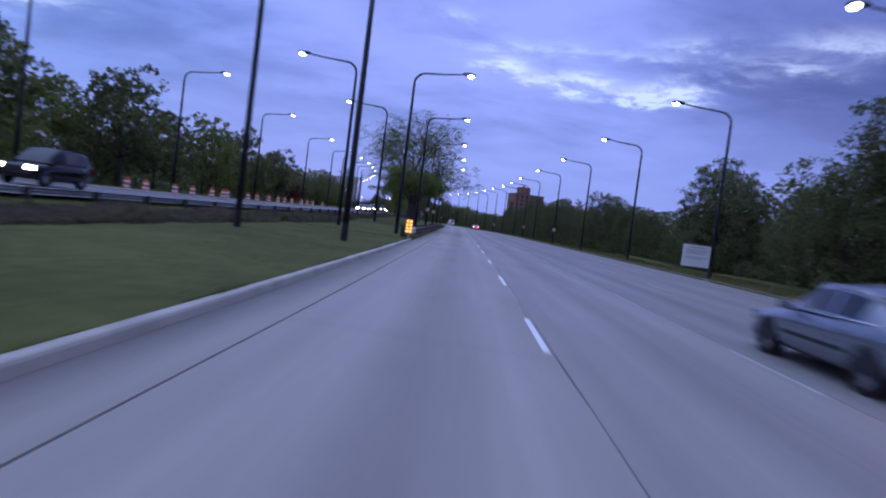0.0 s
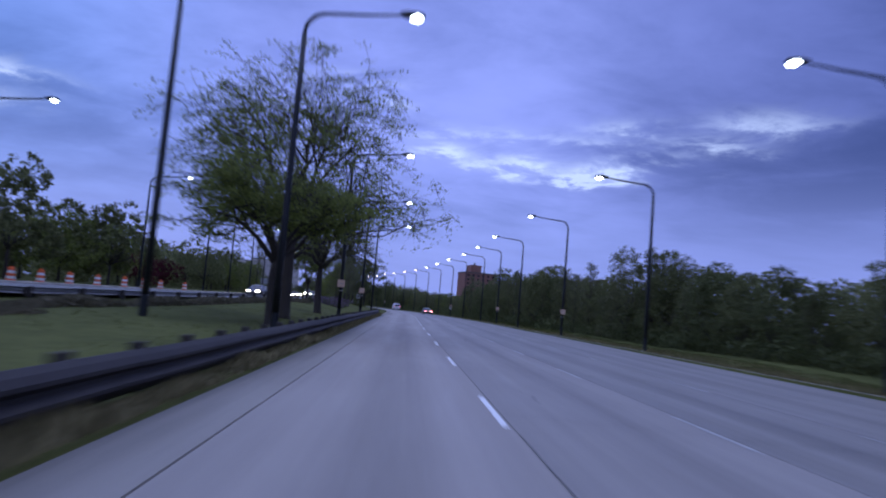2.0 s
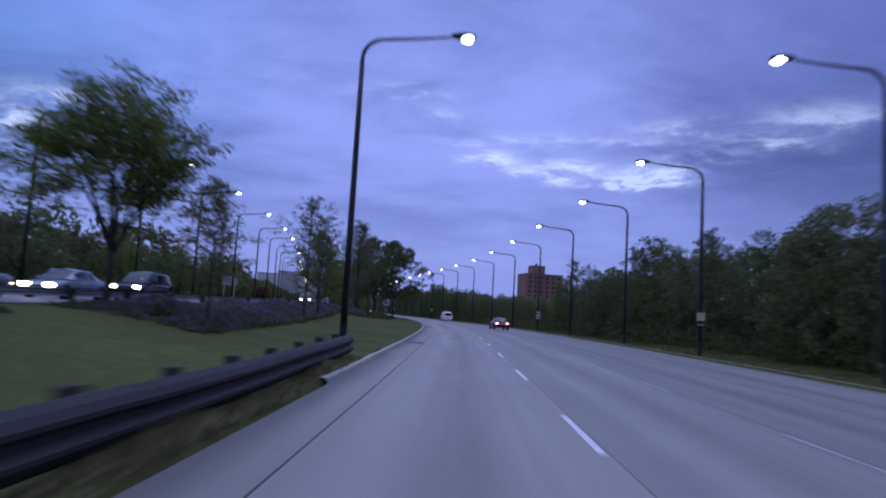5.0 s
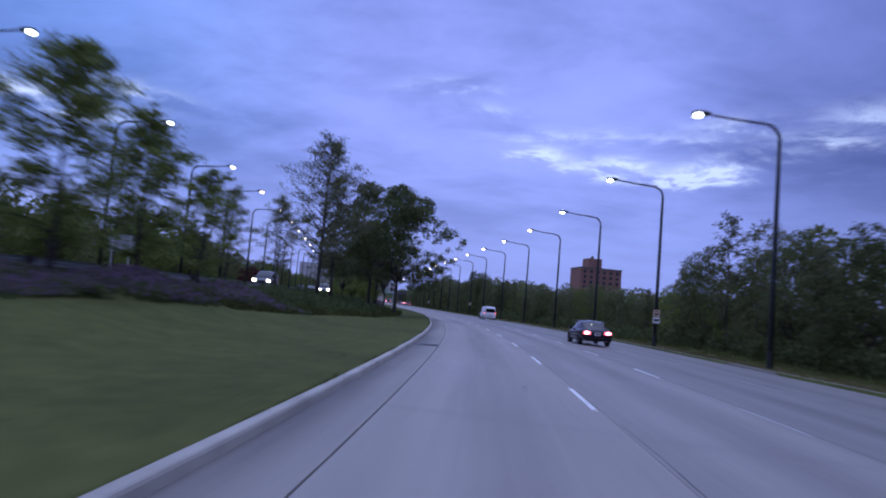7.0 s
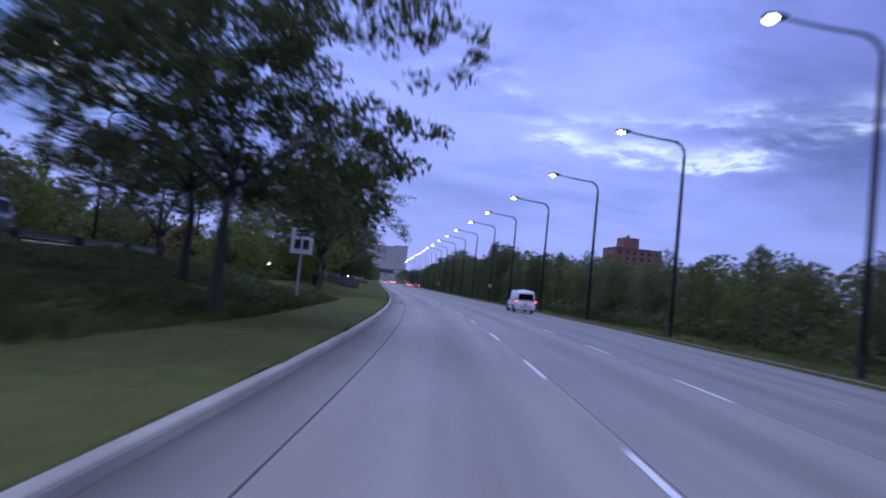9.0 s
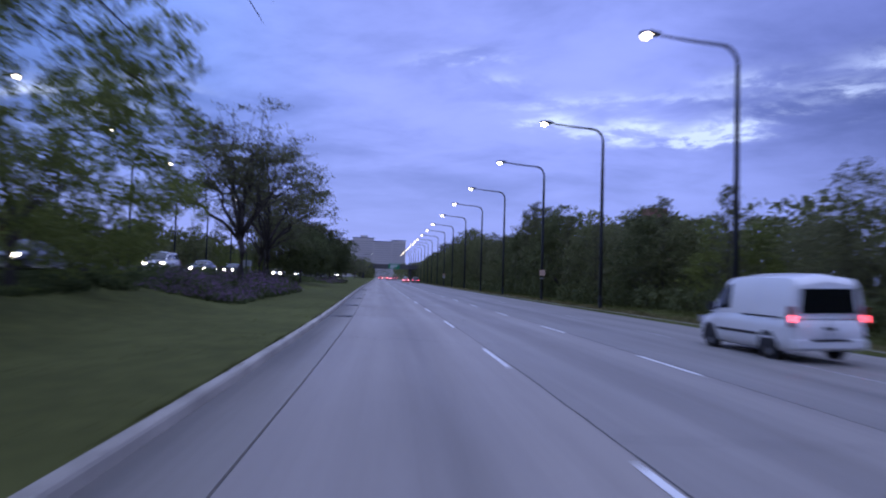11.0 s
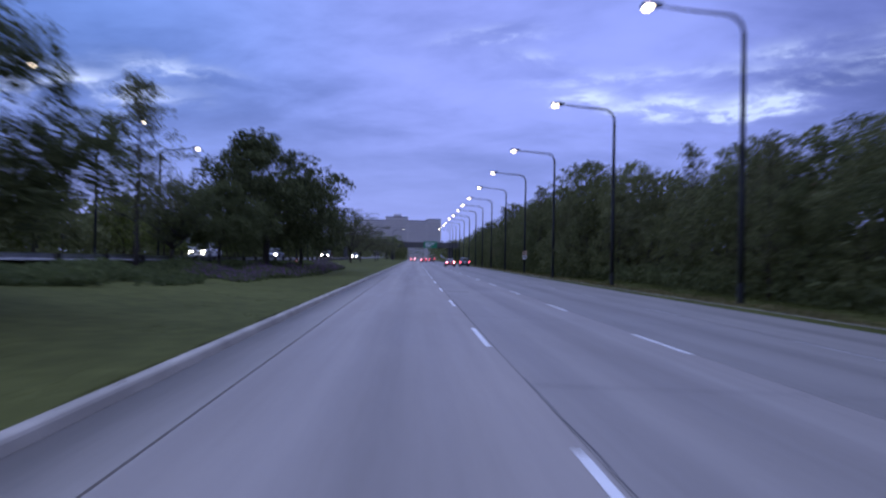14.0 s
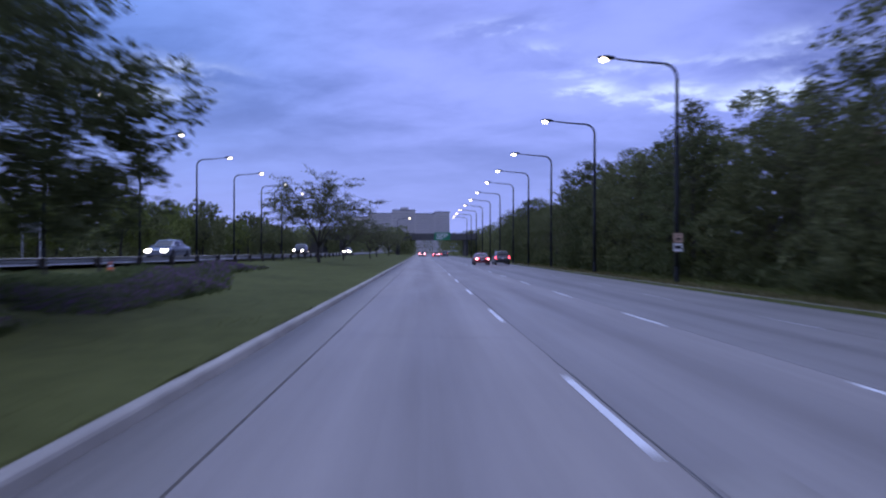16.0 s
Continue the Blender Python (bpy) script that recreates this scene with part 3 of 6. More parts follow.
# ---- guard rails ----
def guard_rail(name, s0, s1, lat, face, mat, label, end_dip=False, gap=1.9, zz=None, top=0.76, tall=1.0, wide=1.0, slim=1.0):
    """A W-shaped steel beam on posts with blocks; face: the side of the road that it serves."""
    ob = thing(name, label, "guard rail")
    prof = [(p * wide, top - 0.76 * tall + q * tall) for p, q in ((0.0, 0.40), (0.05, 0.44), (0.085, 0.49), (0.085, 0.52), (0.03, 0.565), (0.03, 0.595), (0.085, 0.64), (0.085, 0.67), (0.05, 0.72), (0.0, 0.76))]
    g = (lambda s: float(level(s, lat))) if zz is None else zz
    ss = list(np.arange(s0, s1 + 0.01, 2.0))
    down = lambda s: 0.42 * (step((s0 + 7 - s) / 7) + step((s - s1 + 7) / 7)) if end_dip else 0.0
    s = s0
    while s < s1 - 0.5:
        e = min(s + 4.0, s1)
        rows = [s, (s + e) / 2, e]
        lats = [lat + face * p for p, _ in prof]
        hs = [(lambda q, h=h: g(q) + h - down(q) + 0.004 * ((int(s * 3.1) % 5) - 2)) for _, h in prof]
        back = [(lat + face * (p - 0.012), h) for p, h in prof]
        lats2 = lats + [l for l, _ in back[::-1]] + [lats[0]]
        hs2 = hs + hs[::-1] + [hs[0]]
        strip("beam", rows, lats2, hs2, mat, ob)
        s = e
    for q in np.arange(s0 + 0.6, s1, gap):
        x, y = plan(q, lat - face * 0.16)
        p = part("post", boxed(-0.075 * slim, -0.09 * slim, -0.35, 0.075 * slim, 0.09 * slim, top + 0.06 * slim - down(q), bevel=0.008), TIMBER, ob)
        p.matrix_basis = pose(x, y, g(q), 0, 0, turn_at(q))
        x, y = plan(q, lat - face * 0.04)
        p = part("block", boxed(-0.055, -0.075, top - 0.34, 0.055, 0.075, top, bevel=0.006), TIMBER, ob)
        p.matrix_basis = pose(x, y, g(q) - down(q), 0, 0, turn_at(q))
    return ob


guard_rail("guard_rail", 48.0, 124.0, -2.85, 1, RUSTY, "dark weathered steel guard rail on timber posts", top=0.57, tall=1.42, wide=1.4)
guard_rail("guard_rail", 38.6, 48.0, -2.85, 1, GALV, "bright galvanised end section of the guard rail", top=0.58, tall=1.3, wide=1.3)
guard_rail("guard_rail", 0.0, 226.0, -13.3, -1, GALV_DULL, "galvanised guard rail beside the opposite carriageway", True, gap=4.0, slim=0.6, top=0.52, tall=0.62)
guard_rail("guard_rail", 232.0, 470.0, -13.3, -1, GALV_DULL, "galvanised guard rail beside the opposite carriageway", True, gap=4.0, slim=0.6, top=0.52, tall=0.62)


# ---- trees ----
def grow(rng, height, trunk_h, spread, lean=0.0, limbs=6, twigs=3, up=0.55, r0=0.22, levels=3, flat=0.0):
    """Branches as tapering lines of points, and the places where leaves sit."""
    lines, tips = [], []
    top = Vector((lean, rng.uniform(-0.2, 0.2), trunk_h))
    trunk = [Vector((0, 0, -0.15)), Vector((0, 0, 0.05)), Vector((lean * 0.2, 0.02, trunk_h * 0.35)), Vector((lean * 0.6, -0.04, trunk_h * 0.7)), top]
    lines.append((trunk, [r0 * 1.5, r0 * 1.25, r0, r0 * 0.9, r0 * 0.8]))

    def bough(start, way, length, r, lev):
        pts, rad = [start], [r]
        p, d = start.copy(), way.normalized()
        n = 5
        for i in range(n):
            d = (d + Vector((rng.uniform(-1, 1), rng.uniform(-1, 1), rng.uniform(-0.6, 0.8) - flat * (0.3 if lev else 0))) * 0.24).normalized()
            q = p + d * length / n
            if i > 1 and math.hypot(q.x - lean, q.y) > spread * 1.12:
                d = (d + Vector((-q.x, -q.y, 0.35 * spread)).normalized() * 0.9).normalized()
                q = p + d * length / n * 0.6
            p = q
            pts.append(p.copy())
            rad.append(r * (1 - 0.75 * (i + 1) / n))
            if lev >= 1 and i >= 1:
                tips.append((p.copy(), lev, d.copy()))
        lines.append((pts, rad))
        if lev < levels - 1:
            for k in range(twigs + (1 if lev == 0 else 0)):
                i = rng.randint(1, n)
                q = pts[i]
                a = rng.uniform(0, 2 * math.pi)
                side = Vector((math.cos(a), math.sin(a), rng.uniform(-0.15, 0.6) * (1 - flat)))
                bough(q, (d * 0.6 + side).normalized(), length * rng.uniform(0.45, 0.7), max(rad[i] * 0.7, 0.012), lev + 1)
        else:
            tips.append((p.copy(), lev + 1, d.copy()))

    for k in range(limbs):
        a = 2 * math.pi * k / limbs + rng.uniform(-0.4, 0.4)
        f = rng.uniform(0.72, 1.0)
        start = trunk[3].lerp(top, f) if k else top
        tilt = up + rng.uniform(-0.2, 0.35)
        out = Vector((math.cos(a), math.sin(a), tilt * 1.3))
        bough(start, out, math.hypot(spread * rng.uniform(0.75, 1.05), (height - trunk_h) * tilt) * 0.72, r0 * 0.55, 0)
    bough(top, Vector((rng.uniform(-0.2, 0.2), rng.uniform(-0.2, 0.2), 1)), (height - trunk_h) * 0.75, r0 * 0.6, 0)
    return lines, tips


def leaves(rng, centres, count, size, cloud, squash=0.7):
    """Small folded leaf sprays round the given places."""
    c = np.array([tuple(p) for p in centres])
    g = np.random.default_rng(rng.randint(0, 10 ** 6))
    pick = g.integers(0, len(c), count)
    u = g.normal(0, 1, (count, 3))
    u /= np.linalg.norm(u, axis=1)[:, None]
    pos = c[pick] + u * g.uniform(0, 1, (count, 1)) ** 0.55 * np.array([cloud, cloud, cloud * squash]) * 1.25
    n = g.normal(0, 1, (count, 3)) + np.array([0, 0, 0.6])
    n /= np.linalg.norm(n, axis=1)[:, None]
    a = np.cross(n, g.normal(0, 1, (count, 3)))
    a /= np.linalg.norm(a, axis=1)[:, None]
    b = np.cross(n, a)
    s = size * g.uniform(0.55, 1.35, (count, 1))
    v = np.stack([pos - a * s, pos - b * s * 0.45 + n * s * 0.1, pos + a * s, pos + b * s * 0.45 + n * s * 0.1], 1).reshape(-1, 3)
    f = np.arange(count * 4).reshape(-1, 4)
    return v, f


def tree(name, seed, label, mat, height=9.0, trunk_h=2.6, spread=4.0, limbs=6, twigs=3, up=0.55, r0=0.2, count=3500, size=0.17, cloud=0.45, squash=0.7, levels=3, lean=0.0, flat=0.0,
         category="tree", group=""):
    rng = random.Random(seed)
    lines, tips = grow(rng, height, trunk_h, spread, lean, limbs, twigs, up, r0, levels, flat)
    ob = thing(name, label, category, group)
    v, f = tube_data(*lines[0], 9)
    mesh_object("trunk", v, f, BARK, ob, True)
    V, F = [], []
    for pts, rad in lines[1:]:
        v, f = tube_data(pts, rad, 5) if rad[0] > 0.04 else tube_data(pts[::2], rad[::2], 3)
        o = len(V)
        V += v
        F += [tuple(i + o for i in q) for q in f]
    mesh_object("bough", V, F, BARK, ob, True)
    v, f = leaves(rng, [t[0] for t in tips], count, size, cloud, squash)
    mesh_object("crown", v, f, mat, ob)
    return ob


def stand(proto, places, first=True):
    """Put a tree at the first place and copies of it at the rest: (s, lat, size, turn)."""
    for i, (s, lat, k, a) in enumerate(places):
        m = spot(s, lat, turn=a) @ Matrix.Scale(k, 4)
        if i == 0 and first:
            proto.matrix_basis = m
        else:
            q = copy_thing(proto, m)
            q.matrix_basis = m


def lobes(rng, height, spread, count, low=0.35, r=(0.8, 1.5)):
    """Places on the skins of rounded leaf masses that fill a crown from low to high."""
    pts = []
    for k in range(count):
        t = (k + rng.random()) / count
        z = low + (height - low) * t
        wide = spread * (0.55 + 0.55 * math.sin(math.pi * min(1, 0.18 + 0.8 * t))) * (1 - 0.55 * max(0, t - 0.6) / 0.4)
        a = rng.uniform(0, 2 * math.pi)
        d = wide * math.sqrt(rng.uniform(0.15, 1))
        q = rng.uniform(*r)
        c = Vector((d * math.cos(a), d * math.sin(a), max(z - q * 0.4, low)))
        for j in range(26):
            u = Vector((rng.gauss(0, 1), rng.gauss(0, 1), rng.gauss(0.25, 1))).normalized()
            p = c + Vector((u.x * q, u.y * q, u.z * q * 0.8))
            if p.z > 0.05:
                pts.append(p)
    return pts


def bushy(name, seed, label, mat, height, trunk_h, spread, masses, count, size, category="tree", group="", low=0.35, clump=(0.8, 1.5)):
    """A tree or bush in full leaf down to its skirts."""
    rng = random.Random(seed)
    lines, tips = grow(rng, height * 0.7, trunk_h, spread * 0.5, 0, 5, 2, 0.8, 0.13, 2)
    ob = thing(name, label, category, group)
    v, f = tube_data(*lines[0], 7)
    mesh_object("trunk", v, f, BARK, ob, True)
    V, F = [], []
    for pts, rad in lines[1:]:
        v, f = tube_data(pts, rad, 4)
        o = len(V)
        V += v
        F += [tuple(i + o for i in q) for q in f]
    mesh_object("bough", V, F, BARK, ob, True)
    v, f = leaves(rng, lobes(rng, height, spread, masses, low, clump), count, size, 0.28, 0.8)
    mesh_object("crown", v, f, mat, ob)
    return ob


def woody(ob, lines):
    """Trunk and boughs of a tree from lines of points with radii; the first line is the trunk."""
    v, f = tube_data(*lines[0], 9)
    mesh_object("trunk", v, f, BARK, ob, True)
    V, F = [], []
    for pts, rad in lines[1:]:
        v, f = tube_data(pts, rad, 5 if rad[0] > 0.04 else 3)
        o = len(V)
        V += v
        F += [tuple(i + o for i in q) for q in f]
    mesh_object("bough", V, F, BARK, ob, True)


def arch(rng, a, b, rise, n=6, wob=0.12):
    """A bent line from a to b that first climbs and then bows over."""
    m = a.lerp(b, 0.45) + Vector((0, 0, rise))
    d = (b - a).length
    pts = []
    for i in range(n):
        t = i / (n - 1)
        p = a * (1 - t) ** 2 + m * 2 * t * (1 - t) + b * t * t
        k = wob * d * 0.3 * math.sin(math.pi * t)
        pts.append(p + Vector((rng.uniform(-k, k), rng.uniform(-k, k), rng.uniform(-k, k))))
    return pts


def dome_tree(seed, label, mat, height, fork, spread, under, limbs=6, branches=5, twigs=5, r0=0.25, count=9000, size=0.11, cloud=0.3, squash=0.5, droop=0.35, shape=0.6, reach=(0.35, 0.95), rise=0.30, stout=1.0, low=(), group=""):
    """A tree whose limbs fork low and reach a broad dome of fine twigs, open beneath."""
    rng = random.Random(seed)
    ob = thing("tree", label, "tree", group)
    bend = Vector((rng.uniform(-0.25, 0.25), rng.uniform(-0.25, 0.25), 0))
    lines = [([Vector((0, 0, -0.15)), Vector((0, 0, 0.1)), Vector((0, 0, fork * 0.35)) + bend * 0.7, Vector((0, 0, fork * 0.7)) + bend, Vector((0, 0, fork))], [r0 * 1.5, r0 * 1.2, r0, r0 * 0.9, r0 * 0.85])]

    def goal(a, p, hi):
        top = under + (height - under) * max(0.0, 1 - p ** 2.2) ** shape
        low = under * (0.96 + 0.08 * math.sin(3 * a))
        return Vector((spread * p * math.cos(a), spread * p * math.sin(a), low + (top - low) * hi))

    tips = []
    for i in range(limbs + len(low)):
        if i < limbs:
            a = 2 * math.pi * i / limbs + rng.uniform(-0.35, 0.35)
            p = rng.uniform(0.45, 0.8) if i else 0.12
            end = goal(a, p, rng.uniform(*reach))
            start = Vector((0, 0, fork - 0.03 - rng.uniform(0, 0.28) * fork * (0.6 if i else 0)))
        else:
            h, x, y, z = low[i - limbs]
            start, end, p = Vector((0, 0, h)), Vector((x, y, z)), 0.7
        limb = arch(rng, start, end, (end.z - start.z) * rise, 8)
        r = r0 * stout * rng.uniform(0.5, 0.68)
        lines.append((limb, [r * (1 - 0.82 * t / 7) for t in range(8)]))
        for j in range(branches):
            k = 3 + (j * 5) // branches
            b0 = limb[min(k, 7)]
            aa = math.atan2(end.y, end.x) + rng.uniform(-1.0, 1.0)
            pp = min(1.0, max(0.1, p + rng.uniform(-0.45, 0.4)))
            b1 = goal(aa, pp, rng.uniform(0.02, 1.0) ** 0.6)
            br = arch(rng, b0, b1, 0.25, 6, 0.2)
            rb = max(0.018, r * (1 - 0.82 * k / 7) * 0.62)
            lines.append((br, [rb * (1 - 0.8 * t / 5) for t in range(6)]))
            for q in range(twigs):
                t0 = br[rng.randint(1, 5)]
                out = Vector((t0.x, t0.y, 0)).normalized() if t0.xy.length > 0.1 else Vector((1, 0, 0))
                w = out * rng.uniform(0.2, 1.0) + Vector((rng.uniform(-1, 1), rng.uniform(-1, 1), rng.uniform(-droop, 0.55)))
                L = rng.uniform(0.1, 0.24) * spread
                t1 = t0 + w.normalized() * L
                if t1.xy.length > spread * 1.06:
                    t1.x, t1.y = t1.x * 0.85, t1.y * 0.85
                tw = arch(rng, t0, t1, 0.12 * L, 4, 0.3)
                lines.append((tw, [0.018, 0.014, 0.010, 0.005]))
                tips += [(tw[1].lerp(tw[2], rng.random())), tw[2], tw[3], tw[3] + w.normalized() * 0.2 + Vector((0, 0, -0.2 * droop))]
    woody(ob, lines)
    v, f = leaves(rng, tips, count, size, cloud, squash)
    mesh_object("crown", v, f, mat, ob)
    return ob


def leader_tree(seed, label, mat, height, first, spread, tiers=26, r0=0.15, count=4000, size=0.1, cloud=0.26, squash=0.35, lift=0.25, waist=0.35, group=""):
    """A tree with one straight leader and tiers of slender side boughs."""
    rng = random.Random(seed)
    ob = thing("tree", label, "tree", group)
    n = 9
    sway = [Vector((rng.uniform(-0.06, 0.06), rng.uniform(-0.06, 0.06), height * 0.97 * i / (n - 1) - (0.15 if i == 0 else 0))) for i in range(n)]
    lines = [(sway, [r0 * (1.35 if i == 0 else 1 - 0.93 * i / (n - 1)) for i in range(n)])]
    tips = []
    a = rng.uniform(0, 6)
    for k in range(tiers):
        t = (k + rng.random() * 0.7) / tiers
        z = first + (height * 0.96 - first) * t
        a += 2.4 + rng.uniform(-0.4, 0.4)
        wide = spread * (min(1.0, t / waist) * 0.4 + 0.6) * (1 - max(0, t - waist) / (1 - waist) * 0.82) * rng.uniform(0.62, 1.08)
        s0 = Vector((0, 0, z))
        s1 = Vector((wide * math.cos(a), wide * math.sin(a), z + wide * (lift + 0.35 * t + rng.uniform(-0.15, 0.2))))
        bough = arch(rng, s0, s1, 0.12 * wide, 6, 0.18)
        r = max(0.014, r0 * 0.34 * (1 - 0.6 * t))
        lines.append((bough, [r * (1 - 0.85 * i / 5) for i in range(6)]))
        for j in range(10):
            b0 = bough[rng.randint(1, 5)]
            w = Vector((math.cos(a), math.sin(a), 0)) * 0.7 + Vector((rng.uniform(-1, 1), rng.uniform(-1, 1), rng.uniform(-0.3, 0.55)))
            L = wide * rng.uniform(0.16, 0.36) + 0.12
            tw = arch(rng, b0, b0 + w.normalized() * L, 0.05, 4, 0.2)
            lines.append((tw, [0.013, 0.010, 0.007, 0.004]))
            tips += [tw[1], tw[2], tw[3]]
    woody(ob, lines)
    v, f = leaves(rng, tips, count, size, cloud, squash)
    mesh_object("crown", v, f, mat, ob)
    return ob


SPREADING = "spreading tree with thin fresh leaves and bare twigs on grass"


def median_trees():
    a = dome_tree(11, SPREADING, LEAF_FRESH, 12.9, 4.2, 7.6, 5.6, 11, 9, 10, 0.26, 25000, 0.074, 0.34, 0.45, 0.8, 0.5, (0.12, 0.95), 0.45, 0.72, ((2.8, 5.2, 1.8, 5.0), (3.7, 2.6, 5.6, 5.4)))
    stand(a, [(76.6, -5.5, 1.0, 0)])
    v = dome_tree(28, "large spreading tree with thick fresh foliage over the grass", LEAF_FRESH, 13.5, 3.6, 6.2, 4.2, 10, 9, 9, 0.21, 24000, 0.085, 0.40, 0.6, 0.4, 0.6, (0.1, 0.95), 0.4, 1.1)
    stand(v, [(238.0, -7.9, 1.0, 60)])
    g = bushy("tree", 20, "leafy tree with fresh green foliage down to its skirts", LEAF_FRESH, 9.6, 1.6, 4.6, 40, 22000, 0.09, low=1.2)
    stand(g, [(248.5, -9.4, 0.95, 250), (240.5, -11.4, 0.7, 30), (256.5, -11.0, 0.75, 120), (234.0, -11.4, 0.6, 300)])
    k = bushy("bush", 21, "rounded shrub with fresh green leaves under the trees", LEAF_FRESH, 2.6, 0.4, 1.7, 14, 3200, 0.10, category="bush", low=0.2)
    stand(k, [(245.0, -9.8, 1.0, 0), (237.5, -9.6, 0.9, 160), (228.0, -10.6, 0.9, 20), (222.5, -10.4, 1.0, 300)])
    h = dome_tree(19, "open spreading tree with dark arching limbs and wind-swept twigs", LEAF_OLIVE, 9.4, 3.9, 4.3, 3.7, 10, 10, 9, 0.23, 19000, 0.058, 0.28, 0.45, 0.5, 0.6, (0.1, 0.9), 0.6, 1.3)
    stand(h, [(92.2, -5.9, 1.0, 75)])
    b = dome_tree(12, "broad low tree with dense fresh green leaves", LEAF_FRESH, 6.4, 2.5, 4.5, 3.3, 9, 9, 8, 0.19, 19000, 0.076, 0.34, 0.45, 0.5, 0.5, (0.1, 0.8), 0.6, 0.95)
    stand(b, [(69.8, -4.8, 1.0, 70)])
    c = leader_tree(13, "slender young tree with sparse pale leaves in a planted bed", LEAF_OLIVE, 8.4, 1.8, 2.3, 32, 0.10, 6500, 0.07, 0.33, 0.6)
    stand(c, [(186.0, -11.8, 0.7, 120), (178.0, -12.2, 0.6, 190), (199.0, -10.4, 1.2, 260), (129.0, -8.6, 0.62, 40), (323.4, -11.4, 1.0, 30)])
    w = leader_tree(24, "tall slender tree with tiers of fine half-open leaves", LEAF_OLIVE, 11.4, 2.4, 3.9, 52, 0.15, 15000, 0.068, 0.36, 0.6, 0.35, 0.3)
    stand(w, [(192.3, -10.3, 1.0, 100), (297.0, -11.2, 0.70, 30)])
    u = leader_tree(25, "small layered tree with level tiers of fresh leaves", LEAF_FRESH, 5.5, 0.8, 2.0, 28, 0.08, 8500, 0.068, 0.28, 0.45, 0.4, 0.35)
    stand(u, [(162.5, -11.3, 1.14, 0), (167.0, -11.3, 1.0, 130), (172.5, -11.4, 0.85, 220)])
    t = leader_tree(18, "tall thin tree with sparse half-open leaves in a planted bed", LEAF_OLIVE, 15.5, 3.4, 4.9, 46, 0.15, 6500, 0.10, 0.38, 0.6, 0.6, 0.45)
    stand(t, [(141.6, -8.1, 0.43, 0), (149.5, -8.9, 0.42, 120), (206.0, -30.5, 0.75, 200)])
    y = dome_tree(29, "young spreading tree with pale fresh leaves behind the rail", LEAF_FRESH, 7.2, 1.8, 3.8, 2.2, 9, 8, 8, 0.11, 20000, 0.075, 0.32, 0.55, 0.3, 0.6)
    stand(y, [(129.0, -12.2, 1.15, 30)])
    o = bushy("tree", 26, "dense tree with clumped dark leaves and a rounded crown", LEAF_DARK, 10.4, 2.8, 3.9, 44, 25000, 0.10, low=3.0, clump=(0.65, 1.25))
    stand(o, [(203.5, -5.4, 1.06, 0), (208.5, -8.0, 1.08, 90)])
    d = tree("tree", 14, "dense dark-leaved tree with a rounded crown beside the road", LEAF_DARK, 8.6, 1.8, 4.0, 8, 4, 0.6, 0.2, 9000, 0.14, 0.36, 0.75, 4)
    stand(d, [(327.5, -11.4, 0.5, 60)])
    q = bushy("tree", 22, "dense dark tree with a broad low dome of leaves", LEAF_DARK, 7.2, 2.0, 3.7, 60, 30000, 0.098, low=1.9, clump=(0.6, 1.2))
    stand(q, [(305.6, -8.8, 0.86, 40), (300.6, -10.0, 0.86, 150), (332.0, -10.4, 0.64, 250), (340.5, -9.6, 1.22, 130), (345.0, -10.8, 0.9, 10), (350.5, -9.0, 1.0, 200)])
    e = dome_tree(15, "tall tree with fine half-open leaves and forked limbs", LEAF_OLIVE, 10.4, 3.0, 5.2, 4.0, 9, 8, 8, 0.2, 17000, 0.072, 0.34, 0.5, 0.2, 0.5)
    stand(e, [(267.3, -7.8, 0.95, 0), (276.6, -7.8, 0.92, 140), (231.5, -7.0, 0.8, 60), (283.0, -9.2, 0.7, 200)])
    f = dome_tree(16, "small spreading tree with a low open crown in the median", LEAF_OLIVE, 8.2, 1.6, 6.0, 2.6, 9, 8, 8, 0.13, 14000, 0.085, 0.30, 0.5, 0.2, 0.55)
    stand(f, [(398.0, -9.4, 1.0, 0), (214.0, -11.0, 0.6, 220), (418.0, -9.5, 0.7, 100), (440.0, -8.0, 0.7, 10), (470.0, -9.0, 0.8, 70), (500.0, -8.0, 0.8, 190)])


def tall_at(s):
    return float(lerp(s, [0, 24, 34, 40, 45, 51, 60, 70, 78, 88, 100, 112, 122, 132, 150, 172, 181, 187, 193, 199, 206, 212, 225, 235, 262, 285, 300, 311, 322, 335, 345, 353, 380, 420, 520],
                      [9.4, 10.4, 12.0, 13.0, 11.6, 7.2, 9.4, 10.6, 6.4, 5.2, 8.0, 8.6, 6.2, 7.8, 8.8, 9.4, 7.6, 9.2, 8.2, 6.2, 5.4, 4.8, 5.2, 5.7, 6.2, 7.8, 9.4, 9.8, 8.8, 8.7, 9.6, 10.2, 10.2, 9.4, 9.6]))


def edge_at(s):
    return float(kerb_right(s) + lerp(s, [0, 30, 60, 100, 140, 180, 230, 300, 345, 520], [8.0, 8.0, 8.5, 7.0, 5.5, 5.0, 4.4, 4.4, 4.2, 4.2]))


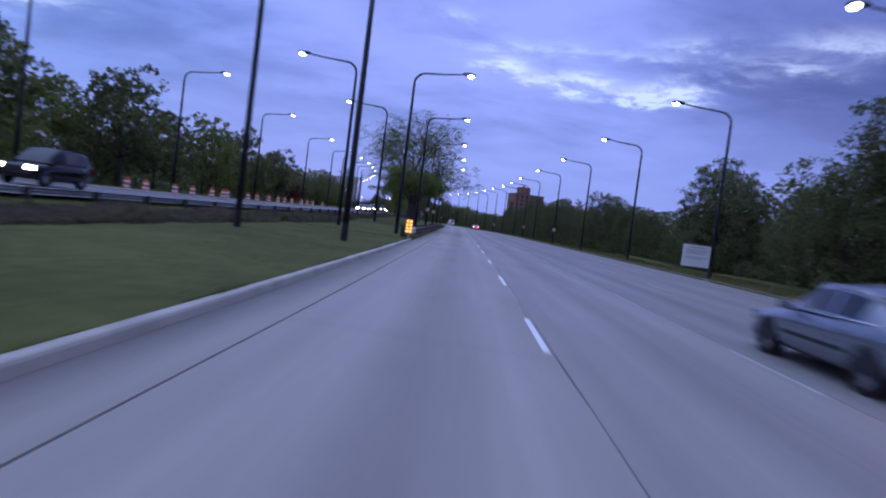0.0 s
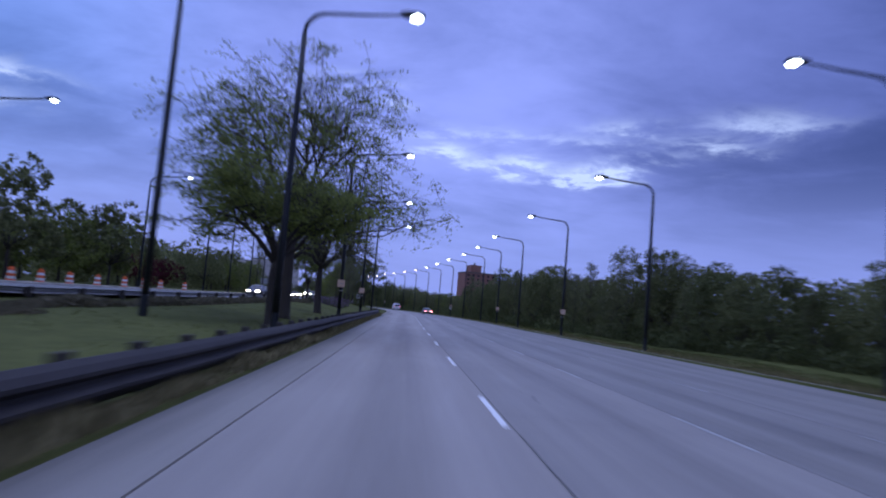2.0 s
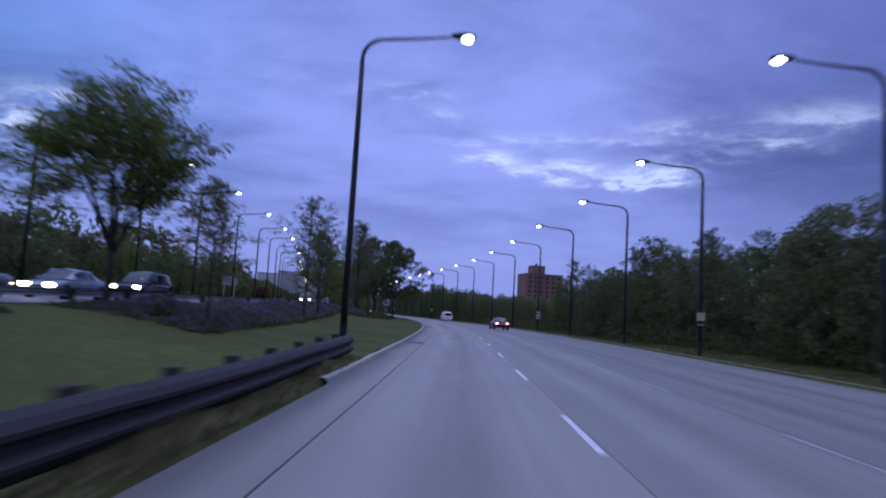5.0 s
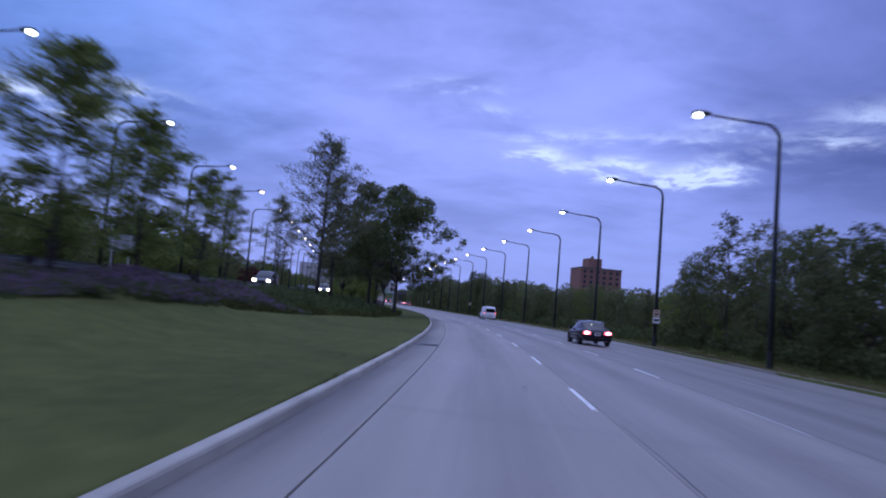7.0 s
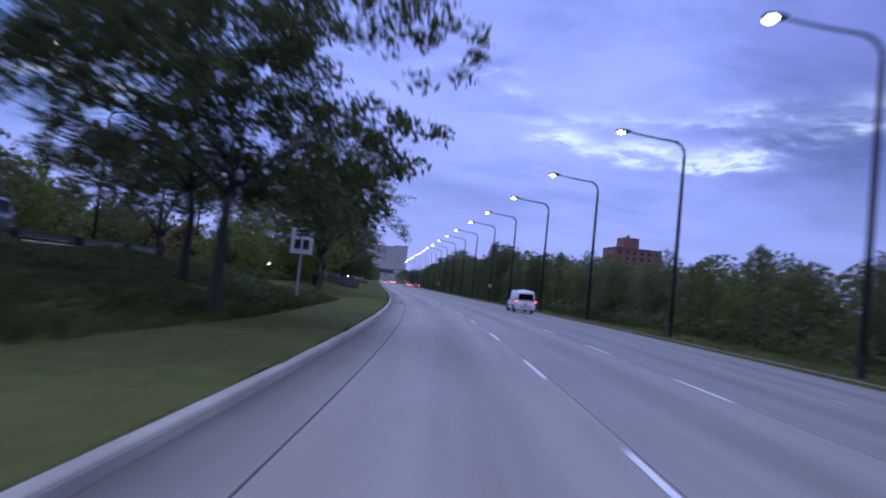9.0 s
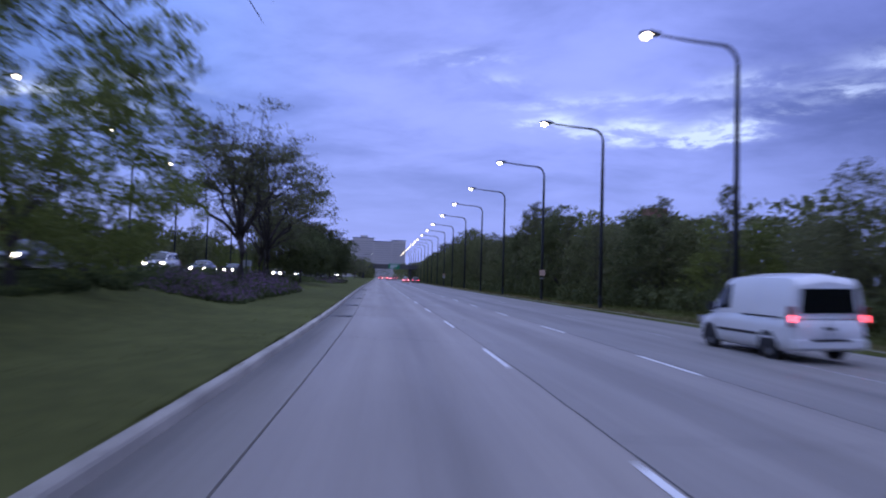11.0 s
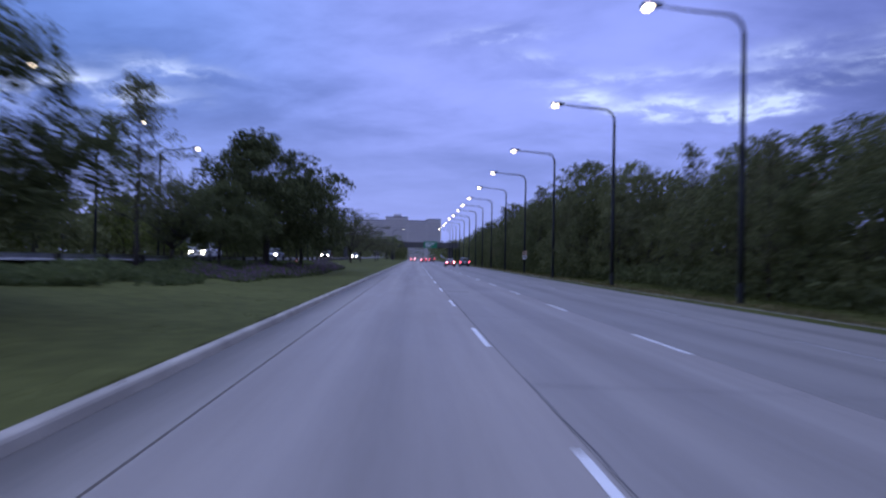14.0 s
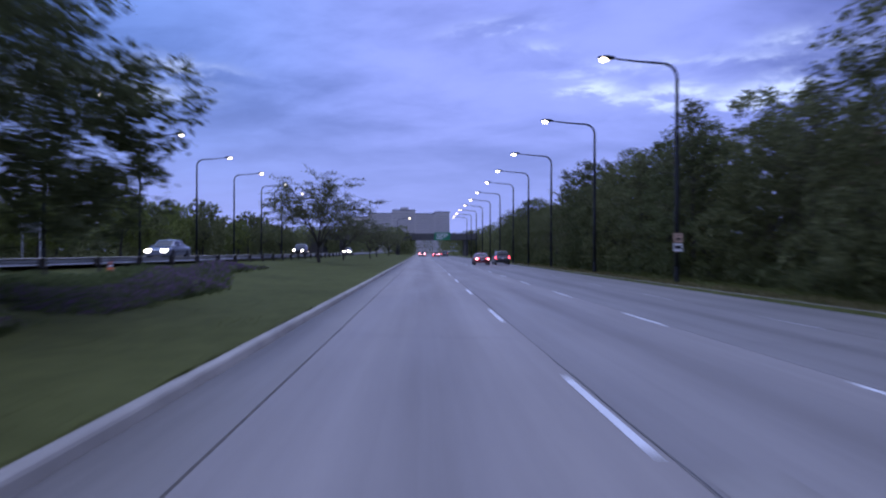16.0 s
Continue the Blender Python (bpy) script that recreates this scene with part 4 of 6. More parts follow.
def mass(name, places, per, size, mat, label, seed):
    """Many leaf masses too far or too mixed to tell apart: (s, lat, z, radius)."""
    g = np.random.default_rng(seed)
    P = np.array(places)
    n = len(P) * per
    c = np.repeat(P, per, 0)
    u = g.normal(0, 1, (n, 3)) + np.array([0, 0, 0.25])
    u /= np.linalg.norm(u, axis=1)[:, None]
    x, y = plan(c[:, 0], c[:, 1])
    z = np.maximum(c[:, 2] + u[:, 2] * c[:, 3] * 0.85, 0.05) + level(c[:, 0], c[:, 1])
    pos = np.stack([x + u[:, 0] * c[:, 3], y + u[:, 1] * c[:, 3], z], 1) + g.normal(0, 0.12, (n, 3))
    w = g.normal(0, 1, (n, 3)) + u * 0.5
    w /= np.linalg.norm(w, axis=1)[:, None]
    a = np.cross(w, g.normal(0, 1, (n, 3)))
    a /= np.linalg.norm(a, axis=1)[:, None]
    b = np.cross(w, a)
    q = size * g.uniform(0.5, 1.4, (n, 1))
    v = np.stack([pos - a * q, pos - b * q * 0.5, pos + a * q, pos + b * q * 0.5], 1).reshape(-1, 3)
    return tagged(mesh_object(name, v, np.arange(n * 4).reshape(-1, 4), mat), label, "woodland", kind="stuff")


def woods():
    """The wood along the right verge and the park trees beyond the opposite road."""
    rng = random.Random(5)
    kinds = [bushy("tree", 30, "woodland tree in full dark leaf at the edge of the verge", LEAF_WOOD, 8.0, 0.8, 2.7, 30, 12000, 0.098, group="trees of the wood"),
             bushy("tree", 31, "woodland tree with loose olive leaves at the edge of the verge", LEAF_OLIVE, 8, 0.9, 2.2, 24, 8500, 0.09, group="trees of the wood"),
             bushy("tree", 32, "dark narrow woodland tree at the edge of the verge", LEAF_DARK, 8, 0.9, 2.4, 28, 12000, 0.098, group="trees of the wood"),
             bushy("tree", 33, "bright young woodland tree at the edge of the verge", LEAF_FRESH, 8, 0.7, 2.3, 24, 9000, 0.092, group="trees of the wood")]
    places = {i: [] for i in range(4)}
    s = -6.0
    while s < 470:
        k = rng.choice([0, 1, 3, 3, 1] if 190 < s < 275 else [0, 0, 1, 2, 2, 0, 0])
        k = 3 if not places[3] and s > 205 else k
        t = tall_at(s) / 8 * rng.uniform(0.74, 1.06)
        places[k].append((s + rng.uniform(-1, 1), edge_at(s) + rng.uniform(0.5, 2.6), t, rng.uniform(0, 360)))
        s += rng.uniform(3.2, 5.0)
    for k, ob in enumerate(kinds):
        stand(ob, places[k])
    sap = leader_tree(27, "slender half-bare sapling at the edge of the wood", LEAF_OLIVE, 8.6, 1.6, 1.7, 26, 0.075, 3000, 0.08, 0.3, 0.6, 0.6, 0.4, "saplings of the wood")
    at = []
    s = 4.0
    while s < 420:
        at.append((s, edge_at(s) + rng.uniform(-0.5, 1.2), tall_at(s) / 8.6 * rng.uniform(0.7, 1.12), rng.uniform(0, 360)))
        s += rng.uniform(5.0, 12.0)
    stand(sap, at)
    back, under = [], []
    s = -12.0
    while s < 640:
        for row in range(4):
            la, h = edge_at(s) + 3.5 + row * 2.6 + rng.uniform(-1, 1), tall_at(s) * rng.uniform(0.7, 1.05)
            for z in (0.14, 0.32, 0.55, 0.8):
                back.append((s + rng.uniform(-1.2, 1.2), la + rng.uniform(-0.6, 0.6), h * z, rng.uniform(0.9, 1.7)))
        s += 2.4 if s < 430 else 4.0
    for s in np.arange(-8, 520, 1.1):
        for row in range(2):
            r = rng.uniform(0.5, 1.0) * (1.25 if row else 0.85)
            under.append((s + rng.uniform(-0.5, 0.5), edge_at(s) - 0.5 + row * 1.3 + rng.uniform(-0.5, 0.6), r * 0.75, r))
    mass("woodland", back, 110, 0.21, LEAF_WOOD, "dense dark wood behind the verge", 61)
    mass("undergrowth", under, 80, 0.14, LEAF_DARK, "dark undergrowth at the foot of the wood", 62)
    # park trees on the far side
    park = [bushy("tree", 50, "rounded dark green park tree beyond the opposite road", LEAF_WOOD, 8.0, 2.0, 3.6, 22, 4200, 0.20, group="park trees", low=1.9),
            bushy("tree", 51, "park tree with loose fresh leaves beyond the opposite road", LEAF_FRESH, 7.2, 1.9, 3.0, 18, 3400, 0.18, group="park trees", low=1.9),
            bushy("tree", 52, "wine-red leaved park tree beyond the opposite road", LEAF_RED, 5.0, 1.3, 2.6, 14, 2600, 0.17, group="park trees", low=1.3)]
    places = {0: [], 1: [], 2: []}
    s = 8.0
    while s < 520:
        big = float(lerp(s, [0, 60, 76, 92, 112, 135, 160, 250, 330, 420, 520], [1.65, 1.65, 1.5, 1.3, 1.05, 0.9, 0.95, 0.9, 0.95, 1.05, 0.95]))
        k = 2 if (128 < s < 152 or 283 < s < 293) else rng.choice([0, 0, 1])
        places[k].append((s + rng.uniform(-2, 2), -32.5 - rng.uniform(0, 6), big * rng.uniform(0.75, 1.15), rng.uniform(0, 360)))
        s += rng.uniform(5.0, 8.5)
    for k, ob in enumerate(park):
        stand(ob, places[k])
    back = []
    s = 0.0
    while s < 760:
        big = float(lerp(s, [0, 55, 75, 110, 200, 420, 520, 760], [11, 11, 8.6, 7.4, 7.6, 7.0, 7.5, 10]))
        for row in range(3):
            la, h = -41 - row * 11 + rng.uniform(-4, 4), big * rng.uniform(0.6, 1.1)
            for z in (0.1, 0.35, 0.6, 0.85):
                back.append((s + rng.uniform(-2, 2), la + rng.uniform(-2, 2), h * z, rng.uniform(1.4, 2.6)))
        s += 4.0
    for s in np.arange(560, 780, 4.0):
        for k in range(10):
            la = rng.choice([rng.uniform(-13, -4), rng.uniform(13, 40), rng.uniform(-40, -25)])
            back.append((s, la, rng.uniform(1, 8.5), rng.uniform(1.5, 2.6)))
    for k in range(260):
        back.append((rng.uniform(800, 900), rng.uniform(-160, 220), rng.uniform(1, 9), rng.uniform(3, 5)))
    mass("park_woodland", back, 80, 0.42, LEAF_WOOD, "distant park trees in dark leaf", 63)


median_trees()
woods()


# ---- vehicles (each faces +y) ----
PAINT_BLACK = material("dark_plum_car_paint", (0.008, 0.005, 0.007), rough=0.14, metal=0.0, vary=0.04, bump=0, coat=0.0, gloss=0.42)
PAINT_SILVER = material("silver_blue_car_paint", (0.185, 0.205, 0.245), rough=0.3, metal=0.55, vary=0.04, bump=0, coat=0.6)
PAINT_WHITE = material("white_car_paint", (0.74, 0.75, 0.78), rough=0.35, vary=0.03, bump=0, coat=0.5)
PAINT_RED = material("dark_red_car_paint", (0.16, 0.012, 0.014), rough=0.3, vary=0.04, bump=0, coat=0.6)
PAINT_GREY = material("grey_car_paint", (0.10, 0.105, 0.115), rough=0.3, metal=0.4, vary=0.04, bump=0, coat=0.6)
TRIM = material("black_plastic_trim", (0.018, 0.018, 0.02), rough=0.6, vary=0.08, bump=0)
CHROME = material("chrome_trim", (0.55, 0.56, 0.58), rough=0.15, metal=1.0, vary=0.03, bump=0)
RIM = material("alloy_rim", (0.30, 0.31, 0.33), rough=0.35, metal=0.8, vary=0.06, bump=0)
TAIL_DARK = material("red_lamp_plastic", (0.22, 0.01, 0.012), rough=0.2, vary=0.03, bump=0)


def loft(stations):
    """A shell through cross-sections: y, half width, floor, top, roundness of the shoulder."""
    V, F = [], []
    for y, w, z0, z1, sh in stations:
        h = z1 - z0
        half = [(0, z0), (w * 0.86, z0), (w * 0.97, z0 + h * 0.12), (w, z0 + h * 0.38), (w * 0.985, z0 + h * 0.66), (w * (1 - 0.06 * sh), z1 - h * 0.12 * sh), (w * (1 - 0.22 * sh), z1 - 0.015), (0, z1)]
        ring = half + [(-x, z) for x, z in half[-2:0:-1]]
        V += [(x, y, z) for x, z in ring]
    n = 14
    for i in range(len(stations) - 1):
        for k in range(n):
            q = (k + 1) % n
            F.append((i * n + k, i * n + q, (i + 1) * n + q, (i + 1) * n + k))
    F.append(tuple(range(n))[::-1])
    F.append(tuple(range((len(stations) - 1) * n, len(stations) * n)))
    return V, F


def panel(name, corners, inset, thick, mat, parent, label=""):
    """A thin flat pane inside four corners."""
    c = [Vector(p) for p in corners]
    mid = sum(c, Vector()) / 4
    n = (c[1] - c[0]).cross(c[3] - c[0]).normalized()
    q = [p + (mid - p).normalized() * inset for p in c]
    V = [p + n * 0.004 for p in q] + [p + n * (0.004 + thick) for p in q]
    F = [(3, 2, 1, 0), (4, 5, 6, 7)] + [(i, (i + 1) % 4, 4 + (i + 1) % 4, 4 + i) for i in range(4)]
    return mesh_object(name, V, F, mat, parent, label=label)


def wheel(ob, x, y, r=0.325, w=0.21):
    side = 1 if x > 0 else -1
    prof = [(-w / 2, r * 0.62), (-w / 2, r * 0.93), (-w * 0.36, r), (w * 0.36, r), (w / 2, r * 0.93), (w / 2, r * 0.62)]
    V, F, n = [], [], 20
    for k in range(n):
        t = 2 * math.pi * k / n
        V += [(x + px, y + pr * math.cos(t), r + pr * math.sin(t)) for px, pr in prof]
    m = len(prof)
    for k in range(n):
        q = (k + 1) % n
        for i in range(m - 1):
            F.append((k * m + i, k * m + i + 1, q * m + i + 1, q * m + i))
    wob = new("wheel")
    wob.parent = ob
    mesh_object("tyre", V, F, RUBBER, wob, True)
    V = [(x + side * w * 0.40, y, r)]
    for k in range(20):
        t = 2 * math.pi * k / 20
        rr = r * (0.63 if k % 2 else 0.60)
        V.append((x + side * w * (0.44 if k % 4 < 2 else 0.30), y + rr * math.cos(t), r + rr * math.sin(t)))
    mesh_object("rim", V, [(0, 1 + k, 1 + (k + 1) % 20) for k in range(20)], RIM, wob)


def arch_over(ob, x, y, r):
    """A flat dark disc on the closed body that stands in for a shaded wheel opening, with a thin lip."""
    side = 1 if x > 0 else -1
    pts = [(x - side * 0.012, y + r * math.cos(t), 0.325 + r * math.sin(t)) for t in np.linspace(-0.35, math.pi + 0.35, 13)]
    tube("arch_lip", pts, [0.022] * 13, TRIM, ob, 5)
    V = [(x - side * 0.006, y, 0.33)] + [(x - side * 0.006, y + (r - 0.01) * math.cos(t), 0.325 + (r - 0.01) * math.sin(t)) for t in np.linspace(-0.35, math.pi + 0.35, 13)]
    V += [(x - side * 0.03, b, c) for _, b, c in V]
    F = [(0, i, i + 1) for i in range(1, 13)] + [(14, 14 + i + 1, 14 + i) for i in range(1, 13)]
    mesh_object("wheel_well", V, F, TRIM, ob)


def cabin(ob, stations, belt, paint, windows, rear_slope, front_slope, crown=0.05):
    """A rounded greenhouse. stations: y, roof height, half width at the belt, half width at the roof. windows: pairs of station numbers
    between which the side is glass; rear_slope, front_slope: station numbers where the back and front panes meet the roof."""
    n = 9
    V = []
    for y, z, wb, wt in stations:
        h = max(z - belt, 0.0)
        half = [(wb, belt), (wb - (wb - wt) * 0.12, belt + h * 0.14), (wt + (wb - wt) * 0.14, belt + h * 0.80), (wt * 0.93, belt + h * 0.95 - 0.004), (0.0, z + crown * min(1, h / 0.3))]
        ring = half + [(-x, q) for x, q in half[-2::-1]]
        V += [(x, y, q) for x, q in ring]
    sets = {"roof": [], "pillar": [], "rear_window": [], "windscreen": []}
    sides = {}
    m = len(stations)
    for i in range(m - 1):
        for k in range(n - 1):
            f = (i * n + k, i * n + k + 1, (i + 1) * n + k + 1, (i + 1) * n + k)[::-1]
            top = k in (3, 4)
            if top:
                key = "rear_window" if i < rear_slope else "windscreen" if i >= front_slope else "roof"
                sets[key].append(f)
            else:
                pane = next((w for w in windows if w[0] <= i < w[1]), None)
                if pane is not None and k in (1, 6):
                    sides.setdefault((pane, k), []).append(f)
                else:
                    sets["pillar"].append(f)
    sets["pillar"].append(tuple(range(n)))
    sets["pillar"].append(tuple(range((m - 1) * n, m * n))[::-1])

    def cut(name, faces, mat, label=""):
        used = sorted({v for f in faces for v in f})
        at = {v: i for i, v in enumerate(used)}
        return mesh_object(name, [V[v] for v in used], [tuple(at[v] for v in f) for f in faces], mat, ob, True, label)

    for key, mat, label in (("roof", paint, ""), ("pillar", paint, ""), ("rear_window", DARK_GLASS, "dark rear window"), ("windscreen", DARK_GLASS, "dark windscreen")):
        if sets[key]:
            cut(key, sets[key], mat, label)
    for faces in sides.values():
        cut("side_window", faces, DARK_GLASS)


def plate_bars(ob, y, z, face):
    p = part("number_plate", boxed(-0.16, y - 0.008, z - 0.08, 0.16, y + 0.008, z + 0.08, bevel=0.004), SIGN_WHITE, ob, "pale number plate")
    part("plate_mark", boxed(-0.12, y + face * 0.009 - 0.003, z - 0.035, 0.12, y + face * 0.009 + 0.003, z + 0.035), SIGN_BLACK, p)


def sedan(name, label, paint, head=False, tail=True, length=4.75, width=1.8, height=1.42):
    ob = thing(name, label, "car")
    L, W = length / 2, width / 2
    V, F = loft([(-L, W * 0.84, 0.42, 0.80, 1.0), (-L + 0.06, W * 0.93, 0.36, 0.93, 1.0), (-L + 0.35, W * 0.98, 0.32, 0.985, 0.9), (-L + 1.1, W, 0.27, 0.97, 0.6), (-0.4, W, 0.25, 0.93, 0.5),
                 (0.75, W, 0.25, 0.92, 0.6), (L - 0.9, W * 0.99, 0.26, 0.86, 0.9), (L - 0.3, W * 0.94, 0.22, 0.74, 1.0), (L - 0.05, W * 0.84, 0.30, 0.62, 1.0), (L, W * 0.74, 0.36, 0.54, 1.0)])
    mesh_object("body", V, F, paint, ob, True)
    b, t = W * 0.93, W * 0.70
    cabin(ob, [(-L + 0.55, 0.955, b * 0.88, t), (-L + 0.78, 1.06, b * 0.95, t * 0.97), (-L + 1.05, 1.20, b * 0.98, t * 0.96), (-L + 1.35, height - 0.09, b, t * 0.97), (-L + 1.62, height - 0.03, b, t), (-0.36, height, b, t),
               (-0.28, height, b, t), (0.10, height - 0.01, b, t), (0.36, height - 0.05, b, t * 0.98), (0.66, height - 0.19, b, t * 0.98), (0.98, height - 0.36, b * 0.98, t), (1.22, 0.935, b * 0.9, t)],
          0.915, paint, ((3, 5), (6, 9)), 3, 8)
    for x in (-1, 1):
        for y in (-L + 0.98, L - 0.92):
            wheel(ob, x * (W - 0.10), y)
            arch_over(ob, x * (W + 0.004), y, 0.36)
        tl = part("tail_light", boxed(x * W * 0.66 - 0.19, -L - 0.015, 0.69, x * W * 0.66 + 0.19, -L + 0.12, 0.84, bevel=0.03), TAIL_GLOW if tail else TAIL_DARK, ob, "lit red tail light" if tail else "")
        if tail:
            part("bulb", boxed(x * W * 0.68 - 0.11, -L - 0.03, 0.715, x * W * 0.68 + 0.11, -L - 0.012, 0.815, bevel=0.008), TAIL_CORE, tl, "bright bulb behind the red lens")
        tube("window_trim", [(x * W * 0.945, -L + 0.95, 0.965), (x * W * 0.955, -0.3, 0.945), (x * W * 0.95, 1.0, 0.94)], [0.012, 0.012, 0.012], CHROME, ob, 5)
        tube("roof_gutter", [(x * W * 0.74, -L + 1.3, height - 0.10), (x * W * 0.72, -L + 1.65, height - 0.035), (x * W * 0.72, 0.1, height - 0.02), (x * W * 0.73, 0.5, height - 0.12)], [0.013] * 4, CHROME, ob, 5)
        tube("rear_window_trim", [(x * W * 0.66, -L + 0.62, 1.0), (x * W * 0.66, -L + 1.02, 1.21), (x * W * 0.66, -L + 1.36, height - 0.07)], [0.012] * 3, TRIM, ob, 5)
        part("headlight", boxed(x * W * 0.62 - 0.20, L - 0.25, 0.52, x * W * 0.62 + 0.18, L + 0.05, 0.70, bevel=0.04), HEAD_GLOW if head else CHROME, ob, "lit headlight" if head else "")
        part("mirror", boxed(x * (W + 0.09) - 0.09, 0.62, 0.90, x * (W + 0.09) + 0.09, 0.78, 1.03, bevel=0.03), paint, ob)
        part("side_strip", boxed(x * W - 0.012, -L + 1.45, 0.50, x * W + 0.012, L - 1.40, 0.56, bevel=0.004), TRIM, ob)
        part("door_handle", boxed(x * W * 0.985 - 0.02, -0.85, 0.78, x * W * 0.985 + 0.02, -0.68, 0.81, bevel=0.006), paint, ob)
    part("rear_bumper", boxed(-W * 0.9, -L - 0.06, 0.29, W * 0.9, -L + 0.15, 0.56, bevel=0.05), paint, ob)
    part("bumper_strip", boxed(-W * 0.84, -L - 0.068, 0.47, W * 0.84, -L - 0.05, 0.50), TRIM, ob)
    part("front_bumper", boxed(-W * 0.84, L - 0.14, 0.28, W * 0.84, L + 0.05, 0.46, bevel=0.04), paint, ob)
    part("boot_trim", boxed(-0.40, -L - 0.03, 0.79, 0.40, -L + 0.02, 0.82, bevel=0.006), CHROME, ob, "chrome strip on the boot lid")
    part("grille", boxed(-0.38, L - 0.10, 0.50, 0.38, L + 0.005, 0.60, bevel=0.01), TRIM, ob)
    part("exhaust", boxed(0.45, -L - 0.05, 0.26, 0.53, -L + 0.2, 0.32, bevel=0.02), CHROME, ob)
    plate_bars(ob, -L - 0.03, 0.70, -1)
    return ob


def cargo_van(name, label, paint, head=False, tail=True):
    ob = thing(name, label, "van")
    L, W = 2.29, 0.90
    V, F = loft([(-L, W * 0.94, 0.42, 0.98, 0.25), (-L + 0.08, W * 0.99, 0.30, 1.02, 0.25), (-L + 0.8, W, 0.24, 1.04, 0.25), (0.4, W, 0.22, 1.05, 0.25), (1.15, W, 0.22, 1.06, 0.4), (1.35, W * 0.98, 0.22, 1.02, 0.8),
                 (1.85, W * 0.95, 0.23, 0.93, 1.0), (2.15, W * 0.88, 0.27, 0.80, 1.0), (L, W * 0.78, 0.34, 0.62, 1.0)])
    mesh_object("body", V, F, paint, ob, True)
    b, t = W * 0.985, W * 0.84
    cabin(ob, [(-L + 0.02, 1.80, b * 0.97, t * 0.96), (-L + 0.10, 1.93, b * 0.99, t), (-L + 0.30, 1.98, b, t), (-0.9, 2.0, b, t), (0.28, 1.99, b, t), (0.36, 1.985, b, t), (0.62, 1.93, b, t * 0.98), (0.86, 1.78, b, t * 0.97),
               (1.12, 1.52, b, t * 0.97), (1.36, 1.24, b * 0.97, t), (1.56, 1.02, b * 0.9, t)],
          1.01, paint, ((5, 8),), 0, 6)
    for x in (-1, 1):
        for y in (-1.35, 1.42):
            wheel(ob, x * (W - 0.115), y, 0.335)
        arch_over(ob, x * (W + 0.004), -1.35, 0.37)
        arch_over(ob, x * (W + 0.004), 1.42, 0.37)
        tl = part("tail_light", boxed(x * W * 0.95 - 0.06, -L - 0.012, 0.84, x * W * 0.95 + 0.05, -L + 0.10, 1.30, bevel=0.02), TAIL_DARK, ob, "tall red tail light")
        if tail:
            part("bulb", boxed(x * W * 0.95 - 0.05, -L - 0.02, 0.95, x * W * 0.95 + 0.055, -L + 0.06, 1.10, bevel=0.02), TAIL_GLOW, tl, "lit red lamp")
        # bumper reflectors are no lamps; a tail light's glow is added to them
        part("reflector", boxed(x * W * 0.80 - 0.09, -L - 0.055, 0.44, x * W * 0.80 + 0.09, -L - 0.03, 0.49, bevel=0.006), TAIL_GLOW if tail else TAIL_DARK, ob)
        part("headlight", boxed(x * W * 0.74 - 0.16, L - 0.35, 0.66, x * W * 0.74 + 0.12, L - 0.06, 0.86, bevel=0.04), HEAD_GLOW if head else CHROME, ob)
        part("mirror", boxed(x * (W + 0.10) - 0.09, 1.02, 1.06, x * (W + 0.10) + 0.09, 1.16, 1.28, bevel=0.03), TRIM, ob)
        part("side_strip", boxed(x * W - 0.012, -0.95, 0.56, x * W + 0.014, 0.98, 0.63, bevel=0.004), TRIM, ob)
        part("door_rail", boxed(x * W * 0.985 - 0.012, -1.9, 1.02, x * W * 0.985 + 0.014, -0.25, 1.05), TRIM, ob, "dark sliding door rail")
    panel("rear_window", [(-0.70, -L + 0.012, 1.14), (0.70, -L + 0.012, 1.14), (0.64, -L + 0.016, 1.70), (-0.64, -L + 0.016, 1.70)], 0.02, 0.012, DARK_GLASS, ob, "dark tailgate window")
    part("rear_bumper", boxed(-W * 0.95, -L - 0.07, 0.36, W * 0.95, -L + 0.12, 0.56, bevel=0.03), paint, ob)
    part("bumper_step", boxed(-W * 0.5, -L - 0.078, 0.52, W * 0.5, -L + 0.02, 0.565), TRIM, ob)
    part("door_seam", boxed(-0.008, -L - 0.004, 0.58, 0.008, -L + 0.01, 1.05), TRIM, ob)
    part("grille", boxed(-0.42, L - 0.14, 0.48, 0.42, L + 0.005, 0.62, bevel=0.01), TRIM, ob)
    plate_bars(ob, -L - 0.02, 0.80, -1)
    return ob


